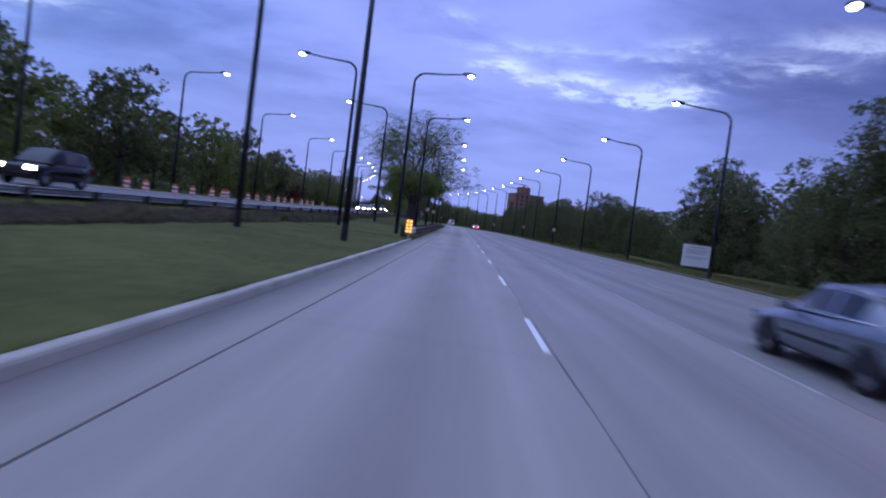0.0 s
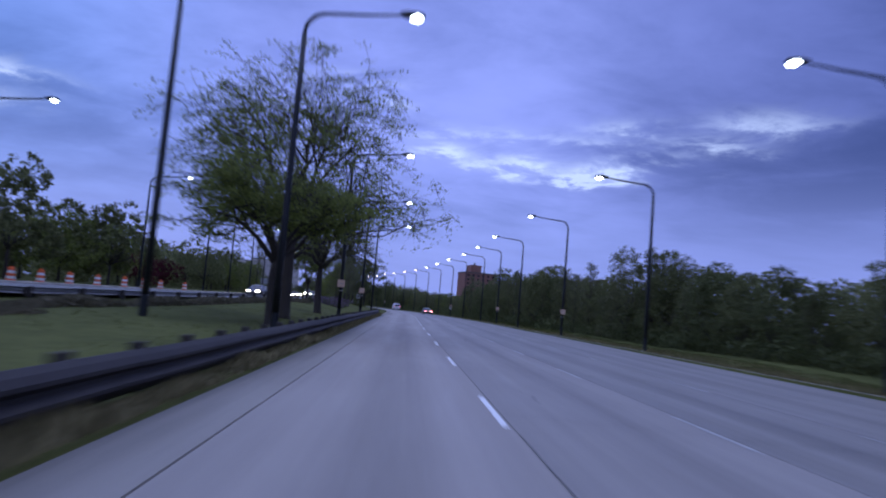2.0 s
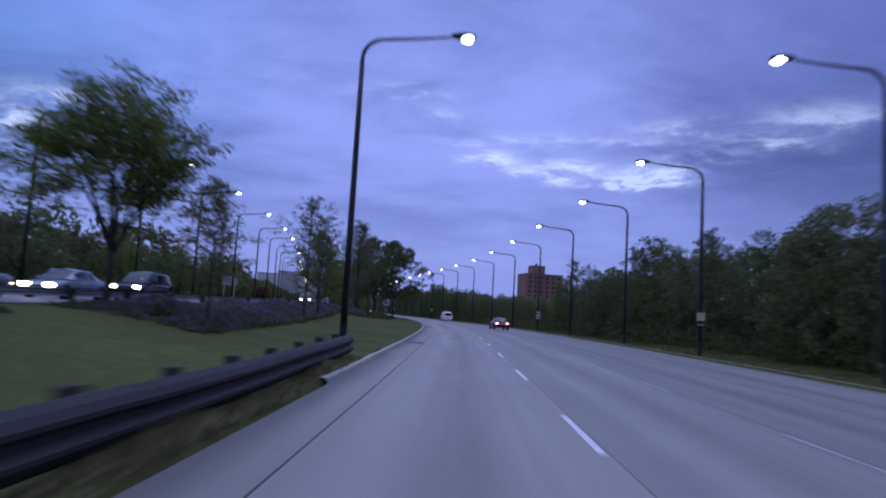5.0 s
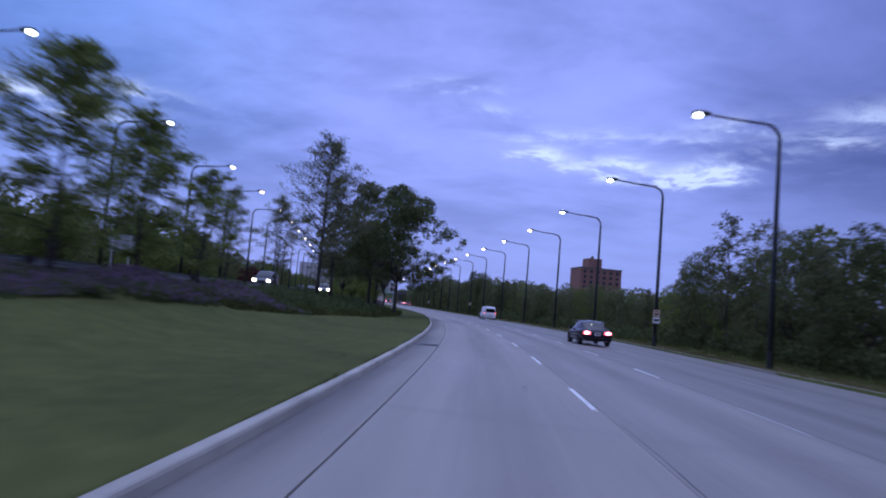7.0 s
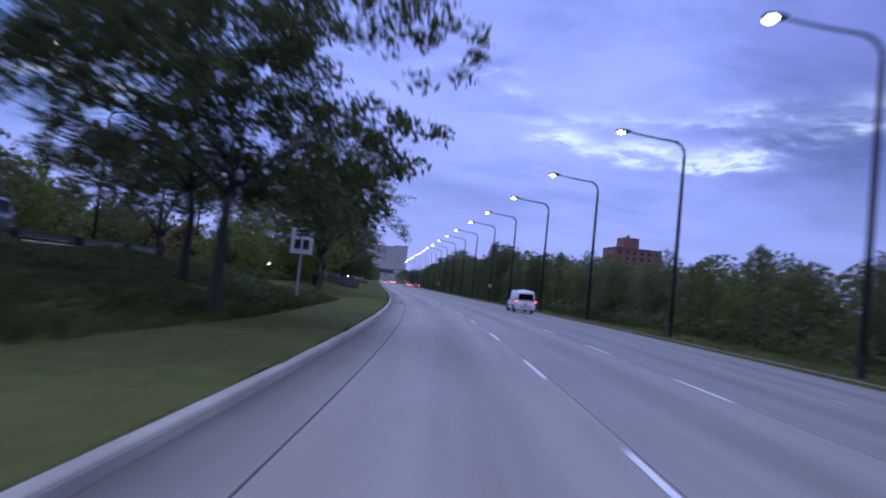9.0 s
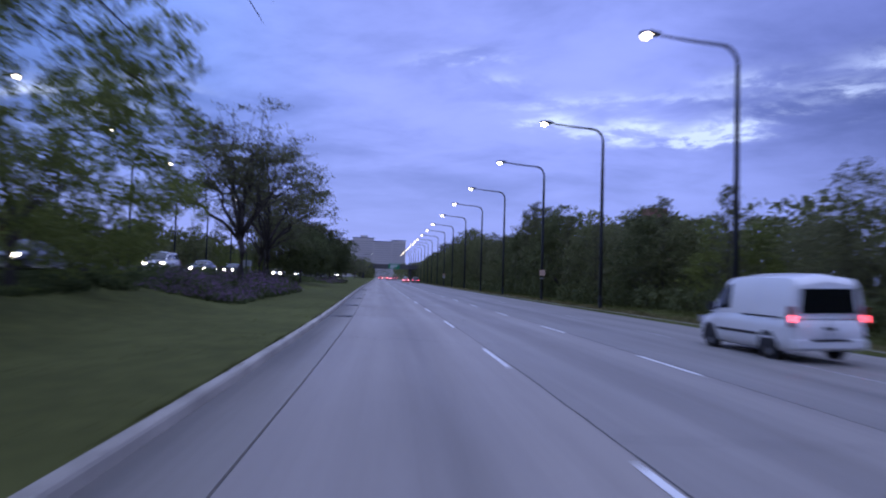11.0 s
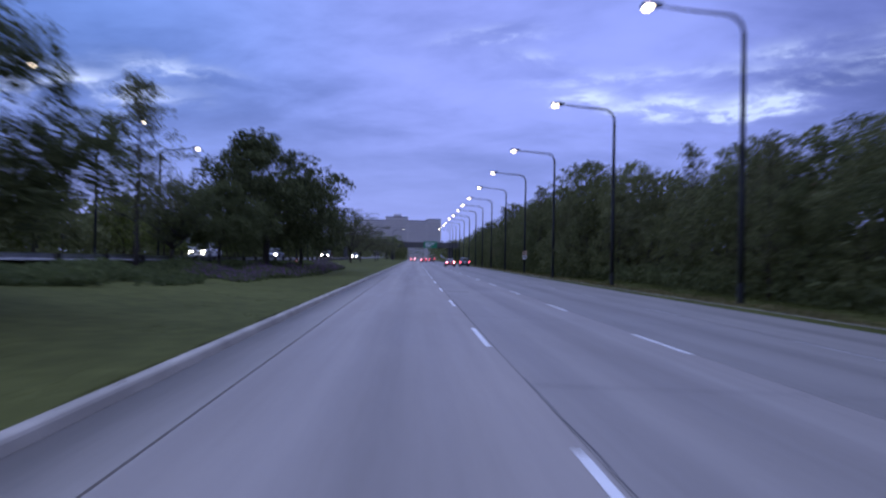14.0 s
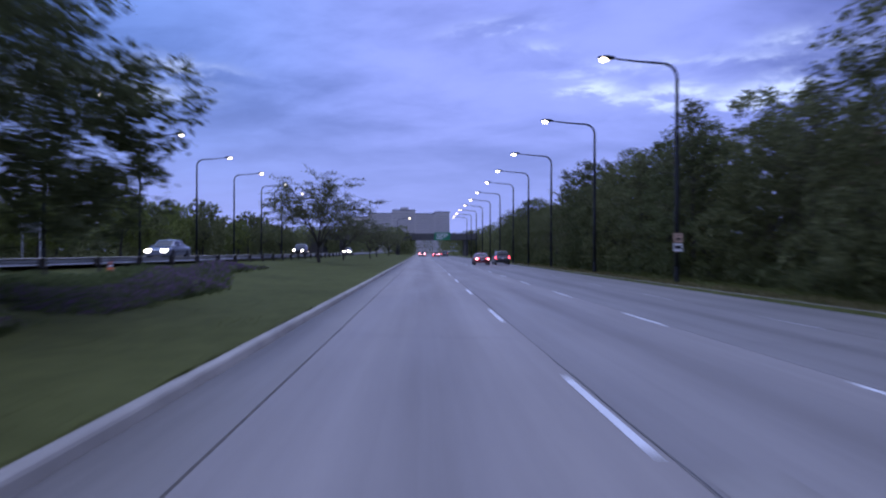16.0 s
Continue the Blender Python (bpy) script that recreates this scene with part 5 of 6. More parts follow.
def suv(name, label, paint, head=True, tail=False):
    ob = thing(name, label, "car")
    L, W = 2.3, 0.92
    V, F = loft([(-L, W * 0.9, 0.45, 1.0, 0.5), (-L + 0.1, W * 0.97, 0.32, 1.06, 0.5), (-1.2, W, 0.26, 1.06, 0.5), (0.6, W, 0.25, 1.04, 0.5), (1.2, W * 0.99, 0.26, 1.0, 0.9), (2.0, W * 0.94, 0.28, 0.93, 1.0), (L - 0.04, W * 0.85, 0.34, 0.8, 1.0), (L, W * 0.8, 0.4, 0.7, 1)])
    mesh_object("body", V, F, paint, ob, True)
    b, t = W * 0.95, W * 0.76
    cabin(ob, [(-L + 0.08, 1.12, b * 0.96, t), (-L + 0.20, 1.40, b * 0.98, t * 0.97), (-L + 0.36, 1.66, b, t * 0.97), (-L + 0.55, 1.72, b, t), (-1.02, 1.74, b, t), (-0.95, 1.74, b, t), (-0.12, 1.74, b, t), (-0.04, 1.74, b, t),
               (0.36, 1.70, b, t * 0.98), (0.70, 1.50, b, t * 0.97), (1.02, 1.26, b * 0.98, t), (1.24, 1.05, b * 0.9, t)],
          1.02, paint, ((2, 4), (5, 6), (7, 10)), 3, 8)
    for x in (-1, 1):
        for y in (-1.38, 1.40):
            wheel(ob, x * (W - 0.115), y, 0.36)
        part("tail_light", boxed(x * W * 0.9 - 0.09, -L - 0.012, 0.78, x * W * 0.9 + 0.04, -L + 0.1, 1.08, bevel=0.02), TAIL_GLOW if tail else TAIL_DARK, ob)
        part("headlight", boxed(x * W * 0.72 - 0.17, L - 0.2, 0.68, x * W * 0.72 + 0.13, L + 0.02, 0.86, bevel=0.03), HEAD_GLOW if head else CHROME, ob)
        part("mirror", boxed(x * (W + 0.09) - 0.09, 0.72, 1.05, x * (W + 0.09) + 0.09, 0.86, 1.22, bevel=0.03), paint, ob)
        part("roof_rail", boxed(x * W * 0.66 - 0.02, -1.7, 1.73, x * W * 0.66 + 0.02, 0.25, 1.77, bevel=0.006), TRIM, ob)
    part("front_bumper", boxed(-W * 0.86, L - 0.1, 0.34, W * 0.86, L + 0.06, 0.56, bevel=0.04), paint, ob)
    part("rear_bumper", boxed(-W * 0.9, -L - 0.06, 0.36, W * 0.9, -L + 0.1, 0.6, bevel=0.04), TRIM, ob)
    part("grille", boxed(-0.42, L - 0.08, 0.6, 0.42, L + 0.02, 0.8, bevel=0.01), TRIM, ob)
    plate_bars(ob, -L - 0.03, 0.84, -1)
    return ob


def drive(ob, s, lat, facing=1):
    x, y = plan(s, lat)
    z = FALL * lat if lat > -3 else float(road_level(s)) + 0.052
    ob.matrix_basis = pose(float(x), float(y), z, 0, -1.5 if lat > -3 else 0, turn_at(s) + (0 if facing > 0 else 180))


drive(sedan("car", "silver-blue four-door sedan in the next lane but one", PAINT_SILVER, tail=True), 10.2, 6.8)
drive(sedan("car", "dark plum four-door sedan with lit tail lights", PAINT_BLACK), 186.6, 7.25)
drive(cargo_van("van", "small white cargo van with lit tail lights", PAINT_WHITE), 248.0, 9.5)
drive(sedan("car", "dark red sedan far ahead with lit tail lights", PAINT_RED), 415.5, 6.9)
drive(suv("car", "dark grey car beside another, tail lights lit", PAINT_GREY, head=False, tail=True), 421.0, 9.9)
drive(sedan("car", "distant dark sedan with lit tail lights", PAINT_BLACK), 512.0, 0.2)
drive(sedan("car", "distant red sedan with lit tail lights", PAINT_RED), 505.0, 3.6)
drive(suv("car", "distant grey car with lit tail lights", PAINT_GREY, head=False, tail=True), 533.0, 6.9)
# oncoming
drive(sedan("car", "oncoming dark sedan with bright headlights", PAINT_GREY, head=True, tail=False), 130.0, -18.6, -1)
drive(sedan("car", "oncoming silver sedan with bright headlights", PAINT_SILVER, head=True, tail=False), 137.5, -18.6, -1)
drive(suv("car", "oncoming black car with bright headlights", PAINT_BLACK), 145.5, -18.6, -1)
drive(suv("car", "oncoming silver car with bright headlights by the trees", PAINT_SILVER), 252.0, -15.6, -1)
drive(suv("car", "oncoming dark car far off with lit headlights", PAINT_BLACK), 440.0, -18.6, -1)
drive(sedan("car", "oncoming pale sedan far off with lit headlights", PAINT_SILVER, head=True, tail=False), 478.0, -15.6, -1)
drive(suv("car", "dark oncoming car with lit headlights", PAINT_BLACK), 30.0, -18.6, -1)
drive(suv("car", "oncoming dark car with lit headlights", PAINT_GREY), 214.0, -18.6, -1)
drive(sedan("car", "oncoming pale sedan with lit headlights behind the trees", PAINT_SILVER, head=True, tail=False), 268.0, -18.6, -1)
drive(suv("car", "white oncoming people carrier with lit headlights", PAINT_WHITE), 290.0, -18.6, -1)
drive(sedan("car", "oncoming silver sedan with lit headlights", PAINT_SILVER, head=True, tail=False), 303.5, -18.6, -1)
drive(sedan("car", "oncoming dark sedan with lit headlights", PAINT_BLACK, head=True, tail=False), 318.0, -18.6, -1)
drive(sedan("car", "oncoming white sedan with lit headlights", PAINT_WHITE, head=True, tail=False), 356.0, -18.6, -1)
drive(sedan("car", "silver oncoming sedan with lit headlights", PAINT_SILVER, head=True, tail=False), 386.5, -18.6, -1)


# ---- signs, drums and small road things ----
def bars(parent, rows, y, mat=SIGN_BLACK, face=-1):
    """Plain bars in place of writing: rows of (x0, x1, z0, z1) on the face of a panel."""
    for x0, x1, z0, z1 in rows:
        part("text_bar", boxed(x0, y + face * 0.004 - 0.003, z0, x1, y + face * 0.004 + 0.003, z1), mat, parent)


def speed_sign():
    ob = thing("speed_sign", "white rectangular speed sign with black marks on a post", "road sign")
    part("post", boxed(-0.04, 0.02, -0.4, 0.04, 0.09, 3.1, bevel=0.008), GALV, ob)
    pn = part("panel", boxed(-0.46, -0.012, 1.95, 0.46, 0.012, 3.05, bevel=0.01), SIGN_WHITE, ob, "white sheet-metal panel")
    bars(pn, [(-0.3, 0.3, 2.84, 2.93), (-0.26, 0.26, 2.69, 2.78), (-0.3, -0.04, 2.15, 2.55), (0.04, 0.3, 2.15, 2.55)], -0.012)
    for z in (2.1, 2.9):
        part("bolt", boxed(-0.015, -0.02, z - 0.015, 0.015, 0.0, z + 0.015), GALV, pn)
    return ob


speed_sign().matrix_basis = spot(216.0, -5.9, turn=0)


def board_sign():
    ob = thing("board_sign", "white information board on two posts beside the verge", "sign")
    for x in (-0.85, 0.85):
        part("post", boxed(x - 0.05, 0.03, -0.4, x + 0.05, 0.13, 2.3, bevel=0.01), TIMBER, ob)
    pn = part("panel", boxed(-1.3, -0.02, 0.35, 1.3, 0.02, 2.35, bevel=0.012), SIGN_WHITE, ob, "white painted board")
    bars(pn, [(-0.8, 0.8, 2.08, 2.16), (-1.0, 1.0, 1.86, 1.92), (-1.0, 0.9, 1.70, 1.76), (-1.0, 0.7, 1.54, 1.6), (-1.0, 0.95, 1.2, 1.25), (-1.0, 0.5, 1.05, 1.1)], -0.02, SIGN_BACK)
    return ob


board_sign().matrix_basis = spot(61.6, 22.2, turn=-6)


def back_board(s, lat):
    ob = thing("board_sign", "grey sign board seen from behind on two posts", "sign", "boards facing the opposite road")
    for x in (-0.7, 0.7):
        part("post", boxed(x - 0.05, -0.11, -0.4, x + 0.05, -0.03, 3.4, bevel=0.01), GALV, ob)
    part("panel", boxed(-1.05, -0.02, 2.1, 1.05, 0.02, 3.5, bevel=0.012), SIGN_BACK, ob)
    for z in (2.4, 3.2):
        part("brace", boxed(-0.95, -0.03, z - 0.03, 0.95, -0.018, z + 0.03), GALV, ob)
    ob.matrix_basis = spot(s, lat)


back_board(202.0, -28.2)
back_board(391.0, -31.0)


def pole_plate(s, lat, face, z=2.5, two=True, plate=SIGN_PALE):
    """Small plates strapped to a lamp pole."""
    ob = thing("pole_sign", "two small pale plates on a lamp pole" if two else "small pale orange plate on a lamp pole", "road sign", "plates on the lamp poles")
    a = part("plate", boxed(-0.24, -0.165, 0.34, 0.24, -0.15, 0.82, bevel=0.008), plate, ob, "plate with dark marks")
    bars(a, [(-0.15, 0.15, 0.70, 0.73), (-0.13, -0.02, 0.44, 0.60), (0.02, 0.13, 0.44, 0.60)] if two else [(-0.12, 0.12, 0.56, 0.59)], -0.165, SIGN_BACK if not two else SIGN_BLACK)
    if two:
        b = part("plate", boxed(-0.24, -0.165, -0.12, 0.24, -0.15, 0.30, bevel=0.008), SIGN_WHITE, ob, "pale plate with dark marks")
        bars(b, [(-0.17, 0.17, 0.02, 0.18)], -0.165)
    for h in (0.5, 0.1):
        part("strap", boxed(-0.135, -0.15, h - 0.02, 0.135, 0.135, h + 0.02), GALV, ob)
    x, y, g = base(s, lat)
    ob.matrix_basis = pose(x, y, g + z, 0, 0, turn_at(s))


for s in (109.1, 146.2, 192.8, 286.9, 370.9):
    pole_plate(s, pole_lat(s), -1, 1.75, two=s in (192.8, 370.9))
for s in (88.3, 109.0):
    pole_plate(s, -4.0, 1, 1.8, False)


# the lenses are retroreflectors; their glow is added in place of returned headlight
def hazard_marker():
    ob = thing("hazard_marker", "amber hazard marker at the rail end, eight round retroreflectors made to glow", "road sign")
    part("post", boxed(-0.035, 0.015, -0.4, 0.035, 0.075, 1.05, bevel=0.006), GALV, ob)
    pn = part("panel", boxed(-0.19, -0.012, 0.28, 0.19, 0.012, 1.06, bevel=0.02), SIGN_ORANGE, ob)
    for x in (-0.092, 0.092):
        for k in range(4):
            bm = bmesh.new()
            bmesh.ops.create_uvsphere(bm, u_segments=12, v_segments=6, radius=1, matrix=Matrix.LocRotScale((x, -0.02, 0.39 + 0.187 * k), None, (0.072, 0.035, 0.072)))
            part("lens", bm, AMBER_RETRO_GLOW, pn, "round amber lens with added glow", True)
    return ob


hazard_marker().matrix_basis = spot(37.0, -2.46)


def drum():
    ob = thing("traffic_drum", "orange and white banded traffic drum beside the opposite road", "traffic drum", "traffic drums")
    z, r = 0.0, 0.29
    v, f = tube_data([(0, 0, 0), (0, 0, 0.06), (0, 0, 0.08)], [0.40, 0.40, 0.33], 14)
    mesh_object("foot", v, f, RUBBER, ob, True)
    z = 0.08
    for k in range(5):
        h = 0.18
        r2 = r - 0.018
        v, f = tube_data([(0, 0, z), (0, 0, z + 0.01), (0, 0, z + h - 0.01), (0, 0, z + h)], [r - 0.01, r, r2, r2 - 0.01], 14)
        mesh_object("band", v, f, SIGN_WHITE if k in (1, 3) else ORANGE, ob, True, "white band" if k in (1, 3) else "orange band")
        z, r = z + h, r2
    part("handle", boxed(-0.10, -0.02, z, 0.10, 0.02, z + 0.08, bevel=0.01), ORANGE, ob)
    return ob


def place_drums():
    d = drum()
    places = [44, 50, 52, 58, 62.5, 66, 70, 72, 77.5, 82, 88, 90.5, 95, 100, 104, 109, 114, 120]
    for i, s in enumerate(places):
        m = spot(s, -24.7 - 0.3 * math.sin(i * 2.1), turn=i * 37)
        if i == 0:
            d.matrix_basis = m
        else:
            copy_thing(d, m)


place_drums()


def traffic_cone():
    ob = thing("traffic_cone", "small orange traffic cone standing among the flowers", "traffic cone")
    part("foot", boxed(-0.17, -0.17, 0.0, 0.17, 0.17, 0.03, bevel=0.008), RUBBER, ob)
    v, f = tube_data([(0, 0, 0.03), (0, 0, 0.06), (0, 0, 0.30)], [0.125, 0.12, 0.075], 12)
    mesh_object("cone", v, f, ORANGE, ob, True)
    v, f = tube_data([(0, 0, 0.30), (0, 0, 0.38)], [0.076, 0.06], 12)
    mesh_object("band", v, f, SIGN_WHITE, ob, True, "white band")
    v, f = tube_data([(0, 0, 0.38), (0, 0, 0.49), (0, 0, 0.50)], [0.059, 0.036, 0.028], 12)
    mesh_object("tip", v, f, ORANGE, ob, True)
    ob.matrix_basis = spot(361.5, -11.3, turn=20)


traffic_cone()


def grates():
    for s in (136.0, 168.6, 231.0, 254.6, 263.2, 273.0, 297.6):
        ob = thing("drain_grate", "dark cast-iron drain grate in the gutter", "drain", "gutter drains")
        part("rim", boxed(-0.40, -0.22, -0.03, 0.40, 0.22, 0.006, bevel=0.004), TAR, ob)
        for k in range(7):
            x = -0.33 + k * 0.11
            part("bar", boxed(x - 0.022, -0.19, 0.004, x + 0.022, 0.19, 0.014), POLE, ob)
        x, y = plan(s, -1.85)
        ob.matrix_basis = pose(float(x), float(y), FALL * -1.85 + 0.004, 0, -1.5, turn_at(s))


grates()


# patches and tar repairs in the slabs
def repairs():
    rng = random.Random(3)
    ob = tagged(new("road_repairs"), "darker patches and tar lines in the concrete", "road repair", kind="structure")
    for s, a, b, l in ((229.5, -1.3, 0.4, 1.6), (262.0, -1.35, -0.6, 1.1), (323.0, 1.95, 2.9, 1.2), (170.0, 3.2, 3.9, 1.0), (36.0, -1.3, -0.5, 3.0), (340.5, 1.9, 2.5, 0.8), (46.5, 1.9, 2.4, 0.7), (270, 2.2, 2.9, 0.6)):
        strip("patch", [s, s + l / 2, s + l], [a, b], [FALL * a + 0.003, FALL * b + 0.003], PATCH, ob)
    for s in np.arange(-20, 520, 9.2):
        for a, b in LANES:
            if rng.random() < 0.8:
                q = s + rng.uniform(-0.3, 0.3)
                strip("tar_line", [q, q + 0.014 + 0.012 * rng.random()], [a + 0.03, b - 0.03], [FALL * a + 0.002, FALL * b + 0.002], TAR, ob)

    # wandering cracks, sealed or open
    def crack(s0, lat0, n, ds, dl, wide):
        ss = [s0 + ds * i for i in range(n)]
        la, q = [], lat0
        for i in range(n):
            la.append(q)
            q += rng.uniform(-dl, dl)
        w = [wide * rng.uniform(0.35, 1.0) * (0.25 if i in (0, n - 1) else 1) for i in range(n)]
        at = dict(zip(ss, zip(la, w)))
        strip("crack", ss, [lambda s: at[s][0] - at[s][1], lambda s: at[s][0] + at[s][1]], [lambda s: FALL * (at[s][0] - at[s][1]) + 0.0035, lambda s: FALL * (at[s][0] + at[s][1]) + 0.0035], JOINT_TAR, ob)

    for s0 in (8, 46, 101, 150, 183, 236, 262, 296, 312, 327, 340, 352):
        crack(s0 + rng.uniform(-3, 3), 1.823 + rng.uniform(-0.01, 0.015), 26, 0.3, 0.010, 0.010)
    for k in range(34):
        lane = rng.choice(LANES)
        crack(rng.uniform(0, 390), rng.uniform(lane[0] + 0.4, lane[1] - 0.9), rng.randint(5, 12), rng.uniform(0.1, 0.4), 0.09, 0.017)


repairs()


# ---- planted beds: low shrubs and purple flowers in the median ----
def bed(name, s0, s1, near, far, purple, label, high=0.55, seed=1, deep=2.6, mat=BED_GREEN):
    g = np.random.default_rng(seed)
    n = int((s1 - s0) * 170)
    s = g.uniform(s0, s1, n)
    nr = np.array([near(q) for q in s])
    lat = far + (nr - far) * g.uniform(0, 1, n) ** 0.8
    fade = np.minimum(1, np.minimum(s - s0, s1 - s) / 2.5 + 0.25)
    keep = np.sin(s * 0.9 + lat) + np.sin(lat * 2.1 - s * 0.35) > -1.5
    s, lat, fade, nr = s[keep], lat[keep], fade[keep], nr[keep]
    x, y = plan(s, lat)
    z = level(s, lat)
    h = high * fade * g.uniform(0.35, 1.0, len(s)) * (0.75 + 0.35 * np.sin(s * 0.7 + lat * 1.3))
    c = np.stack([x, y, z], 1)
    green, flower = [], []
    for arr, cnt, lo, hi, sz in ((green, 4, 0.0, 0.85, 0.12), (flower, 6, 0.5, 1.0, 0.05)):
        for k in range(cnt if purple or arr is green else 0):
            front = (nr - lat < deep) if arr is flower else np.ones(len(s), bool)
            u = g.uniform(lo, hi, len(s))
            p = c + np.stack([g.normal(0, 0.12, len(s)), g.normal(0, 0.12, len(s)), u * h], 1)
            a = g.normal(0, 1, (len(s), 3)) + np.array([0, 0, 0.9])
            a /= np.linalg.norm(a, axis=1)[:, None]
            b = np.cross(a, g.normal(0, 1, (len(s), 3)))
            b /= np.linalg.norm(b, axis=1)[:, None]
            q = sz * g.uniform(0.6, 1.4, (len(s), 1))
            arr.append(np.stack([p - a * q, p - b * q * 0.4, p + a * q, p + b * q * 0.4], 1)[front].reshape(-1, 3))
    ob = thing(name, label, "flower bed", kind="stuff")
    v = np.concatenate(green)
    mesh_object("foliage", v, np.arange(len(v)).reshape(-1, 4), mat, ob)
    if purple:
        v = np.concatenate(flower)
        mesh_object("blossom", v, np.arange(len(v)).reshape(-1, 4), BED_PURPLE, ob)


PURPLE = "bed of purple flowers and low green shrubs in the median"
bed("flower_bed", 126, 176, lambda s: float(lerp(s, [126, 140, 160, 170, 176], [-7.6, -7.9, -9.2, -8.4, -7.4])), -12.7, True, PURPLE, 0.55, 1, deep=4.2)
FRONT = lambda s: float(lerp(s, [164, 174, 182, 190, 198, 206], [-8.8, -7.6, -7.1, -6.0, -5.3, -4.9]))
bed("flower_bed", 173, 208, lambda s: FRONT(s) - 0.8, -12.6, False, "bed of dark green shrubs in the median", 0.6, 2)
bed("flower_bed", 206, 222, lambda s: -5.4, -12.4, False, "bed of rough green growth under the trees", 0.45, 3)
bed("flower_bed", 224, 256, lambda s: -9.0, -12.5, False, "bed of rough green growth under the trees", 0.5, 4)
bed("flower_bed", 257, 286, lambda s: -5.9 - 1.6 * step((s - 279) / 7), -12.4, True, PURPLE, 0.95, 5, deep=3.6)
bed("flower_bed", 286, 298, lambda s: -9.4, -12.4, False, "bed of dark green shrubs in the median", 0.5, 11)
bed("flower_bed", 299, 321, lambda s: -9.8 + 2.6 * step((s - 306) / 12), -12.6, False, "bed of dark green shrubs in the median", 0.6, 6)
bed("flower_bed", 322, 348, lambda s: -6.1 - 0.4 * math.sin(s / 5), -12.4, True, PURPLE, 0.6, 7)
bed("flower_bed", 350, 376, lambda s: -6.2 - 2.8 * step((s - 356) / 14), -11.5, True, PURPLE, 0.42, 8)
bed("flower_bed", 0, 62, lambda s: -9.2, -12.6, False, "rough brownish growth in front of the far rail", 0.5, 9, mat=BED_BROWN)
bed("flower_bed", 64, 122, lambda s: -10.4, -12.6, False, "rough brownish growth in front of the far rail", 0.45, 10, mat=BED_BROWN)


# ---- grass tufts, dry weeds at the kerb and rail ----
def tufts(name, s0, s1, lat0, lat1, density, height, mat, label, seed):
    g = np.random.default_rng(seed)
    n = int((s1 - s0) * density)
    s = g.uniform(s0, s1, n)
    f0 = np.array([lat0(q) for q in s]) if callable(lat0) else np.full(n, lat0)
    f1 = np.array([lat1(q) for q in s]) if callable(lat1) else np.full(n, lat1)
    lat = f0 + (f1 - f0) * g.uniform(0, 1, n)
    x, y = plan(s, lat)
    c = np.stack([x, y, level(s, lat) - 0.01], 1)
    a = g.uniform(0, 2 * np.pi, n)
    h = height * g.uniform(0.4, 1.2, n) * (0.7 + 0.5 * np.sin(s * 1.3) * np.sin(lat * 2 + s * 0.4))
    w = 0.018 + 0.02 * g.random(n)
    d = np.stack([np.cos(a), np.sin(a), 0 * a], 1) * w[:, None]
    tip = np.stack([g.normal(0, 0.35, n) * h, g.normal(0, 0.35, n) * h, h], 1)
    v = np.stack([c - d, c + d, c + tip], 1).reshape(-1, 3)
    ob = mesh_object(name, v, np.arange(3 * n).reshape(-1, 3), mat)
    tagged(ob, label, "grass", kind="stuff")


tufts("kerb_grass", -4, 37, -2.47, -2.33, 50, 0.055, BLADE, "ragged grass growing over the kerb edge", 28)
tufts("kerb_grass", 118, 352, -2.47, -2.33, 40, 0.055, BLADE, "ragged grass growing over the kerb edge", 29)
tufts("grass_tufts", -4, 41, -9.0, -2.5, 240, 0.03, BLADE, "short mown grass of the median", 21)
tufts("grass_tufts", 122, 350, -7.5, -2.5, 130, 0.028, BLADE, "short mown grass of the median", 22)
tufts("grass_tufts", 350, 420, -9.0, -2.5, 80, 0.028, BLADE, "short mown grass of the median", 23)
tufts("grass_tufts", 41, 122, -12.0, -2.95, 160, 0.045, BLADE, "mown grass behind the guard rail", 24)
tufts("rough_grass", 168, 224, lambda s: FRONT(s) - 2.2, FRONT, 420, 0.34, BLADE, "long rough grass in front of the planted bed", 31)
tufts("dry_weeds", 40, 123, -2.85, -2.3, 260, 0.22, DRY, "dry yellow weeds at the foot of the guard rail", 25)
tufts("verge_grass", 0, 440, lambda s: kerb_right(s) + 0.2, lambda s: kerb_right(s) + 4.5, 260, 0.16, BLADE, "uncut grass on the verge", 26)
tufts("verge_weeds", 0, 440, lambda s: kerb_right(s) + 0.15, lambda s: kerb_right(s) + 1.6, 130, 0.16, DRY, "dry weeds behind the verge kerb", 27)


tufts("verge_weeds", 20, 120, lambda s: kerb_right(s) + 0.3, lambda s: kerb_right(s) + 3.6, 260, 0.11, DRY, "dry straw-coloured grass on the verge", 30)


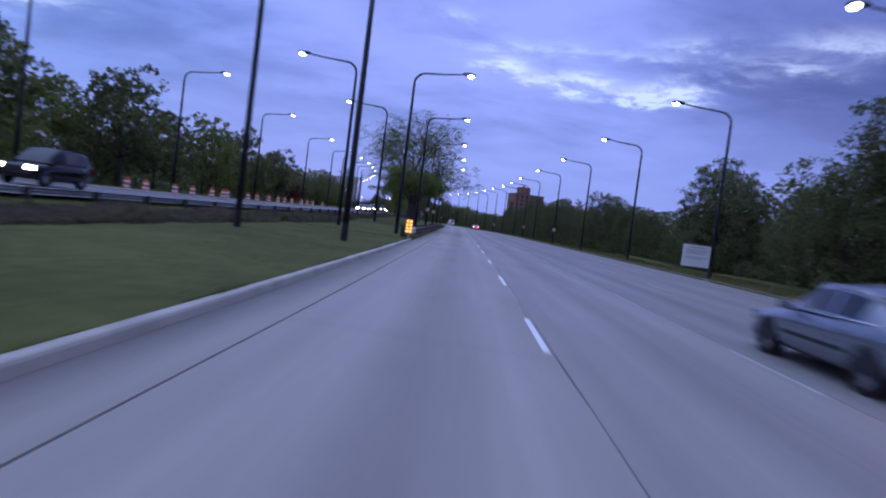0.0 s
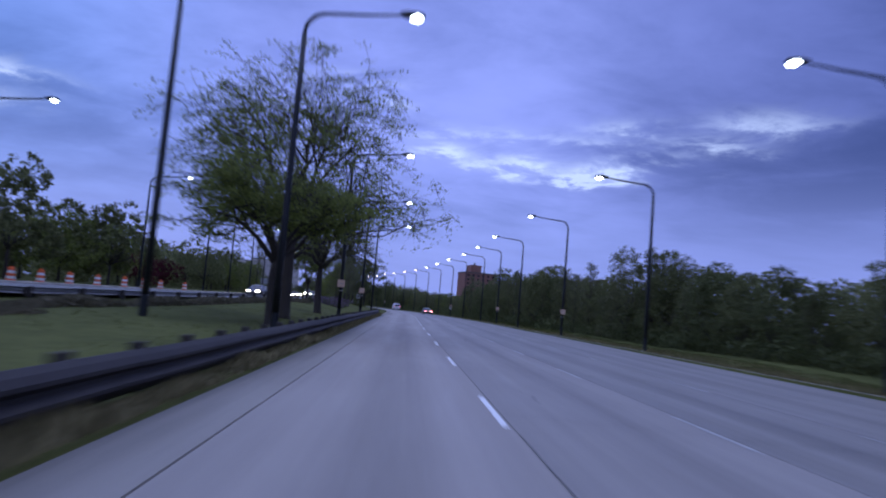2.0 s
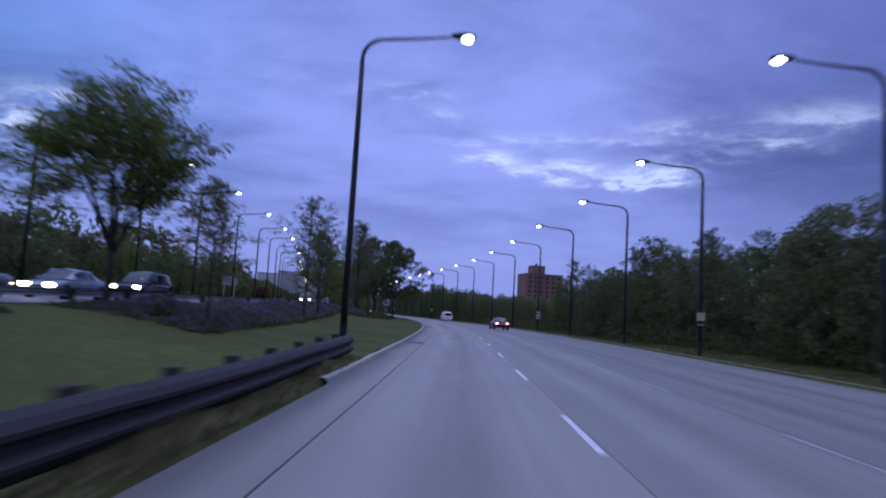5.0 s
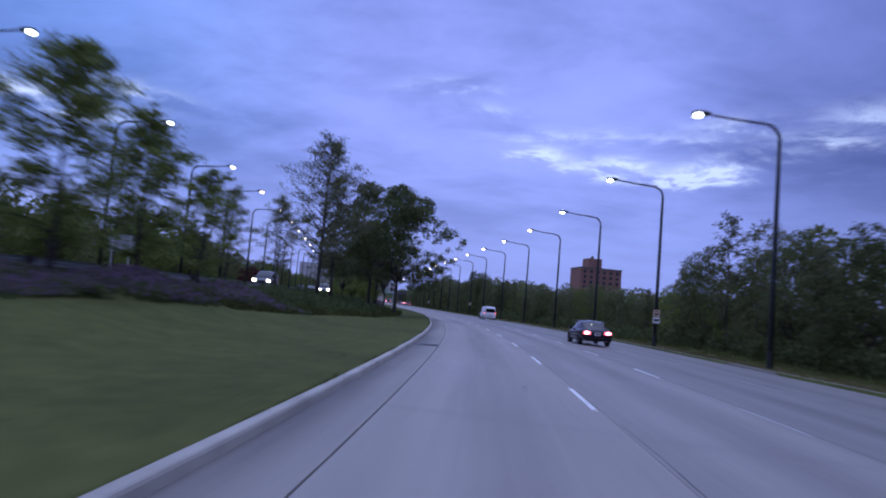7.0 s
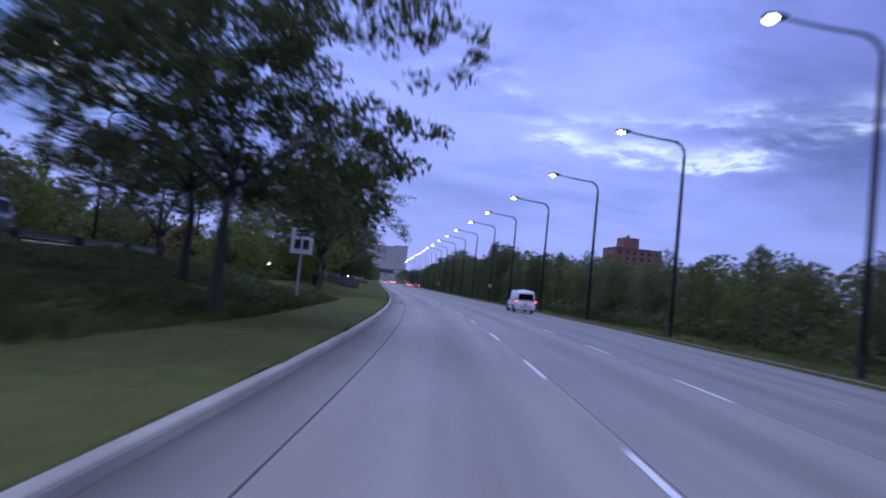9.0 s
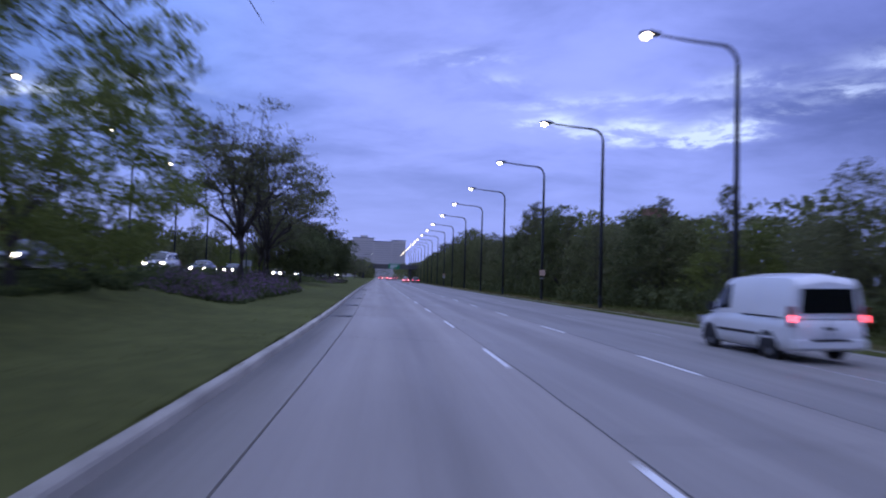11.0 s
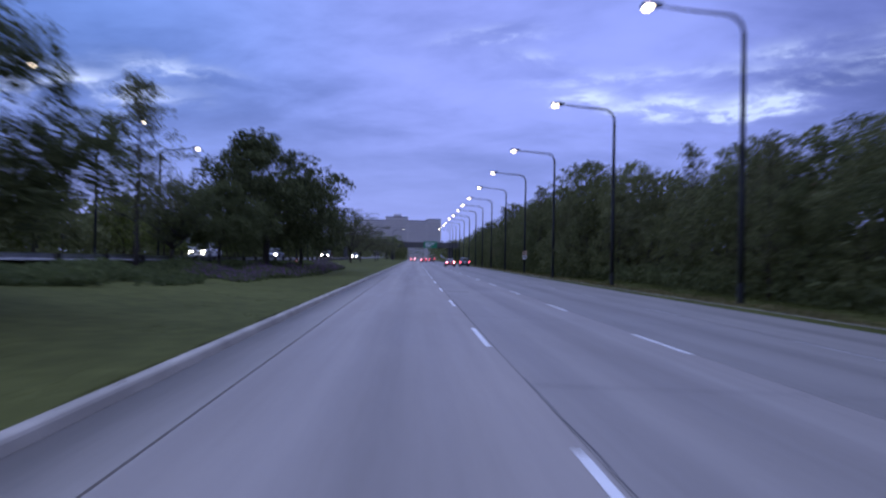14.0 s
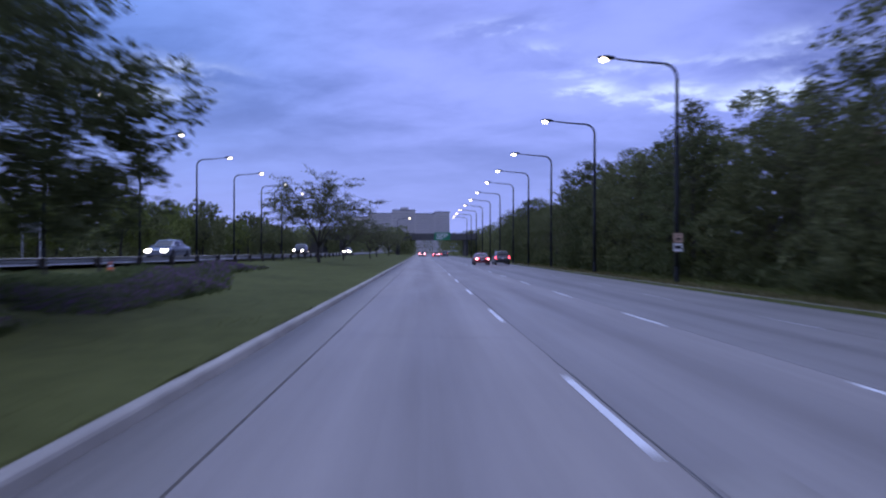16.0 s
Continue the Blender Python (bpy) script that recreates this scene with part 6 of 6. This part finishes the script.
# ---- far away ----
def tower():
    ob = thing("apartment_tower", "red brick apartment tower with a stepped roof", "building")
    part("wall", boxed(-12, -9, -2, 12, 9, 30.5), BRICK, ob)
    part("penthouse", boxed(-6.5, -5, 30.5, 1.5, 5, 36.5), BRICK, ob, "brick lift house on the roof")
    part("parapet", boxed(-12.2, -9.2, 30.3, 12.2, 9.2, 31.0), DARK_CONCRETE, ob)
    part("roof_pipe", boxed(-3.2, -0.6, 36.5, -2.0, 0.6, 38.2), DARK_CONCRETE, ob)
    for fl in range(10):
        for k in range(6):
            x = -9.5 + k * 3.8
            w = part("window", boxed(x - 0.8, -9.06, 1.2 + fl * 2.95, x + 0.8, -8.98, 2.9 + fl * 2.95), DARK_GLASS, ob)
    ob.matrix_basis = pose(40.5, 540, -1.5, 0, 0, 14)


tower()


# walls and windows carry painted haze, so they contrast little
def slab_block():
    ob = thing("apartment_block", "wide concrete apartment block with many windows, colours paled for haze", "building")
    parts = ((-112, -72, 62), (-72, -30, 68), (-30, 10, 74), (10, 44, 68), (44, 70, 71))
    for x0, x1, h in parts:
        w = part("wall", boxed(x0, -12, -2, x1, 12, h), HAZED_FACADE, ob)
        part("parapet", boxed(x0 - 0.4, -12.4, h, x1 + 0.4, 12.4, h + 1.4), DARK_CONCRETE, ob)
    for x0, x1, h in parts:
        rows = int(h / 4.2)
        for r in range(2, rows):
            part("window", boxed(x0 + 1.5, -12.2, r * 4.2, x1 - 1.5, -12.0, r * 4.2 + 1.9), HAZED_WINDOW, ob, "ribbon window paled for haze")
    part("lift_house", boxed(-16, -5, 74, -2, 5, 80), HAZED_FACADE, ob)
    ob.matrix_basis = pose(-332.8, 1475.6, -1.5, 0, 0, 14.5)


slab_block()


def overpass():
    ob = thing("overpass", "dark concrete overpass across both carriageways", "bridge")
    part("deck", boxed(-42, -5, 5.3, 34, 5, 6.5, bevel=0.05), DARK_CONCRETE, ob)
    part("parapet", boxed(-42, -5.1, 6.5, 34, -4.8, 7.5, bevel=0.03), DARK_CONCRETE, ob)
    for x in (-27, -8, 15.5):
        part("pier", boxed(x - 0.7, -4, -1, x + 0.7, 4, 5.3, bevel=0.08), DARK_CONCRETE, ob)
    for x0, x1 in ((-60, -33), (23, 50)):
        part("abutment", boxed(x0, -7, -1, x1, 7, 5.6, bevel=0.3), DARK_CONCRETE, ob)
    sg = part("sign_panel", boxed(4.5, -5.35, 5.2, 10.0, -5.2, 7.9, bevel=0.03), SIGN_GREEN, ob, "green guide sign panel")
    bars(sg, [(5.2, 9.2, 7.0, 7.35), (5.2, 8.6, 6.3, 6.65), (5.2, 7.4, 5.6, 5.95)], -5.35, SIGN_WHITE)
    ob.matrix_basis = spot(570, 0, z=0.0)


overpass()
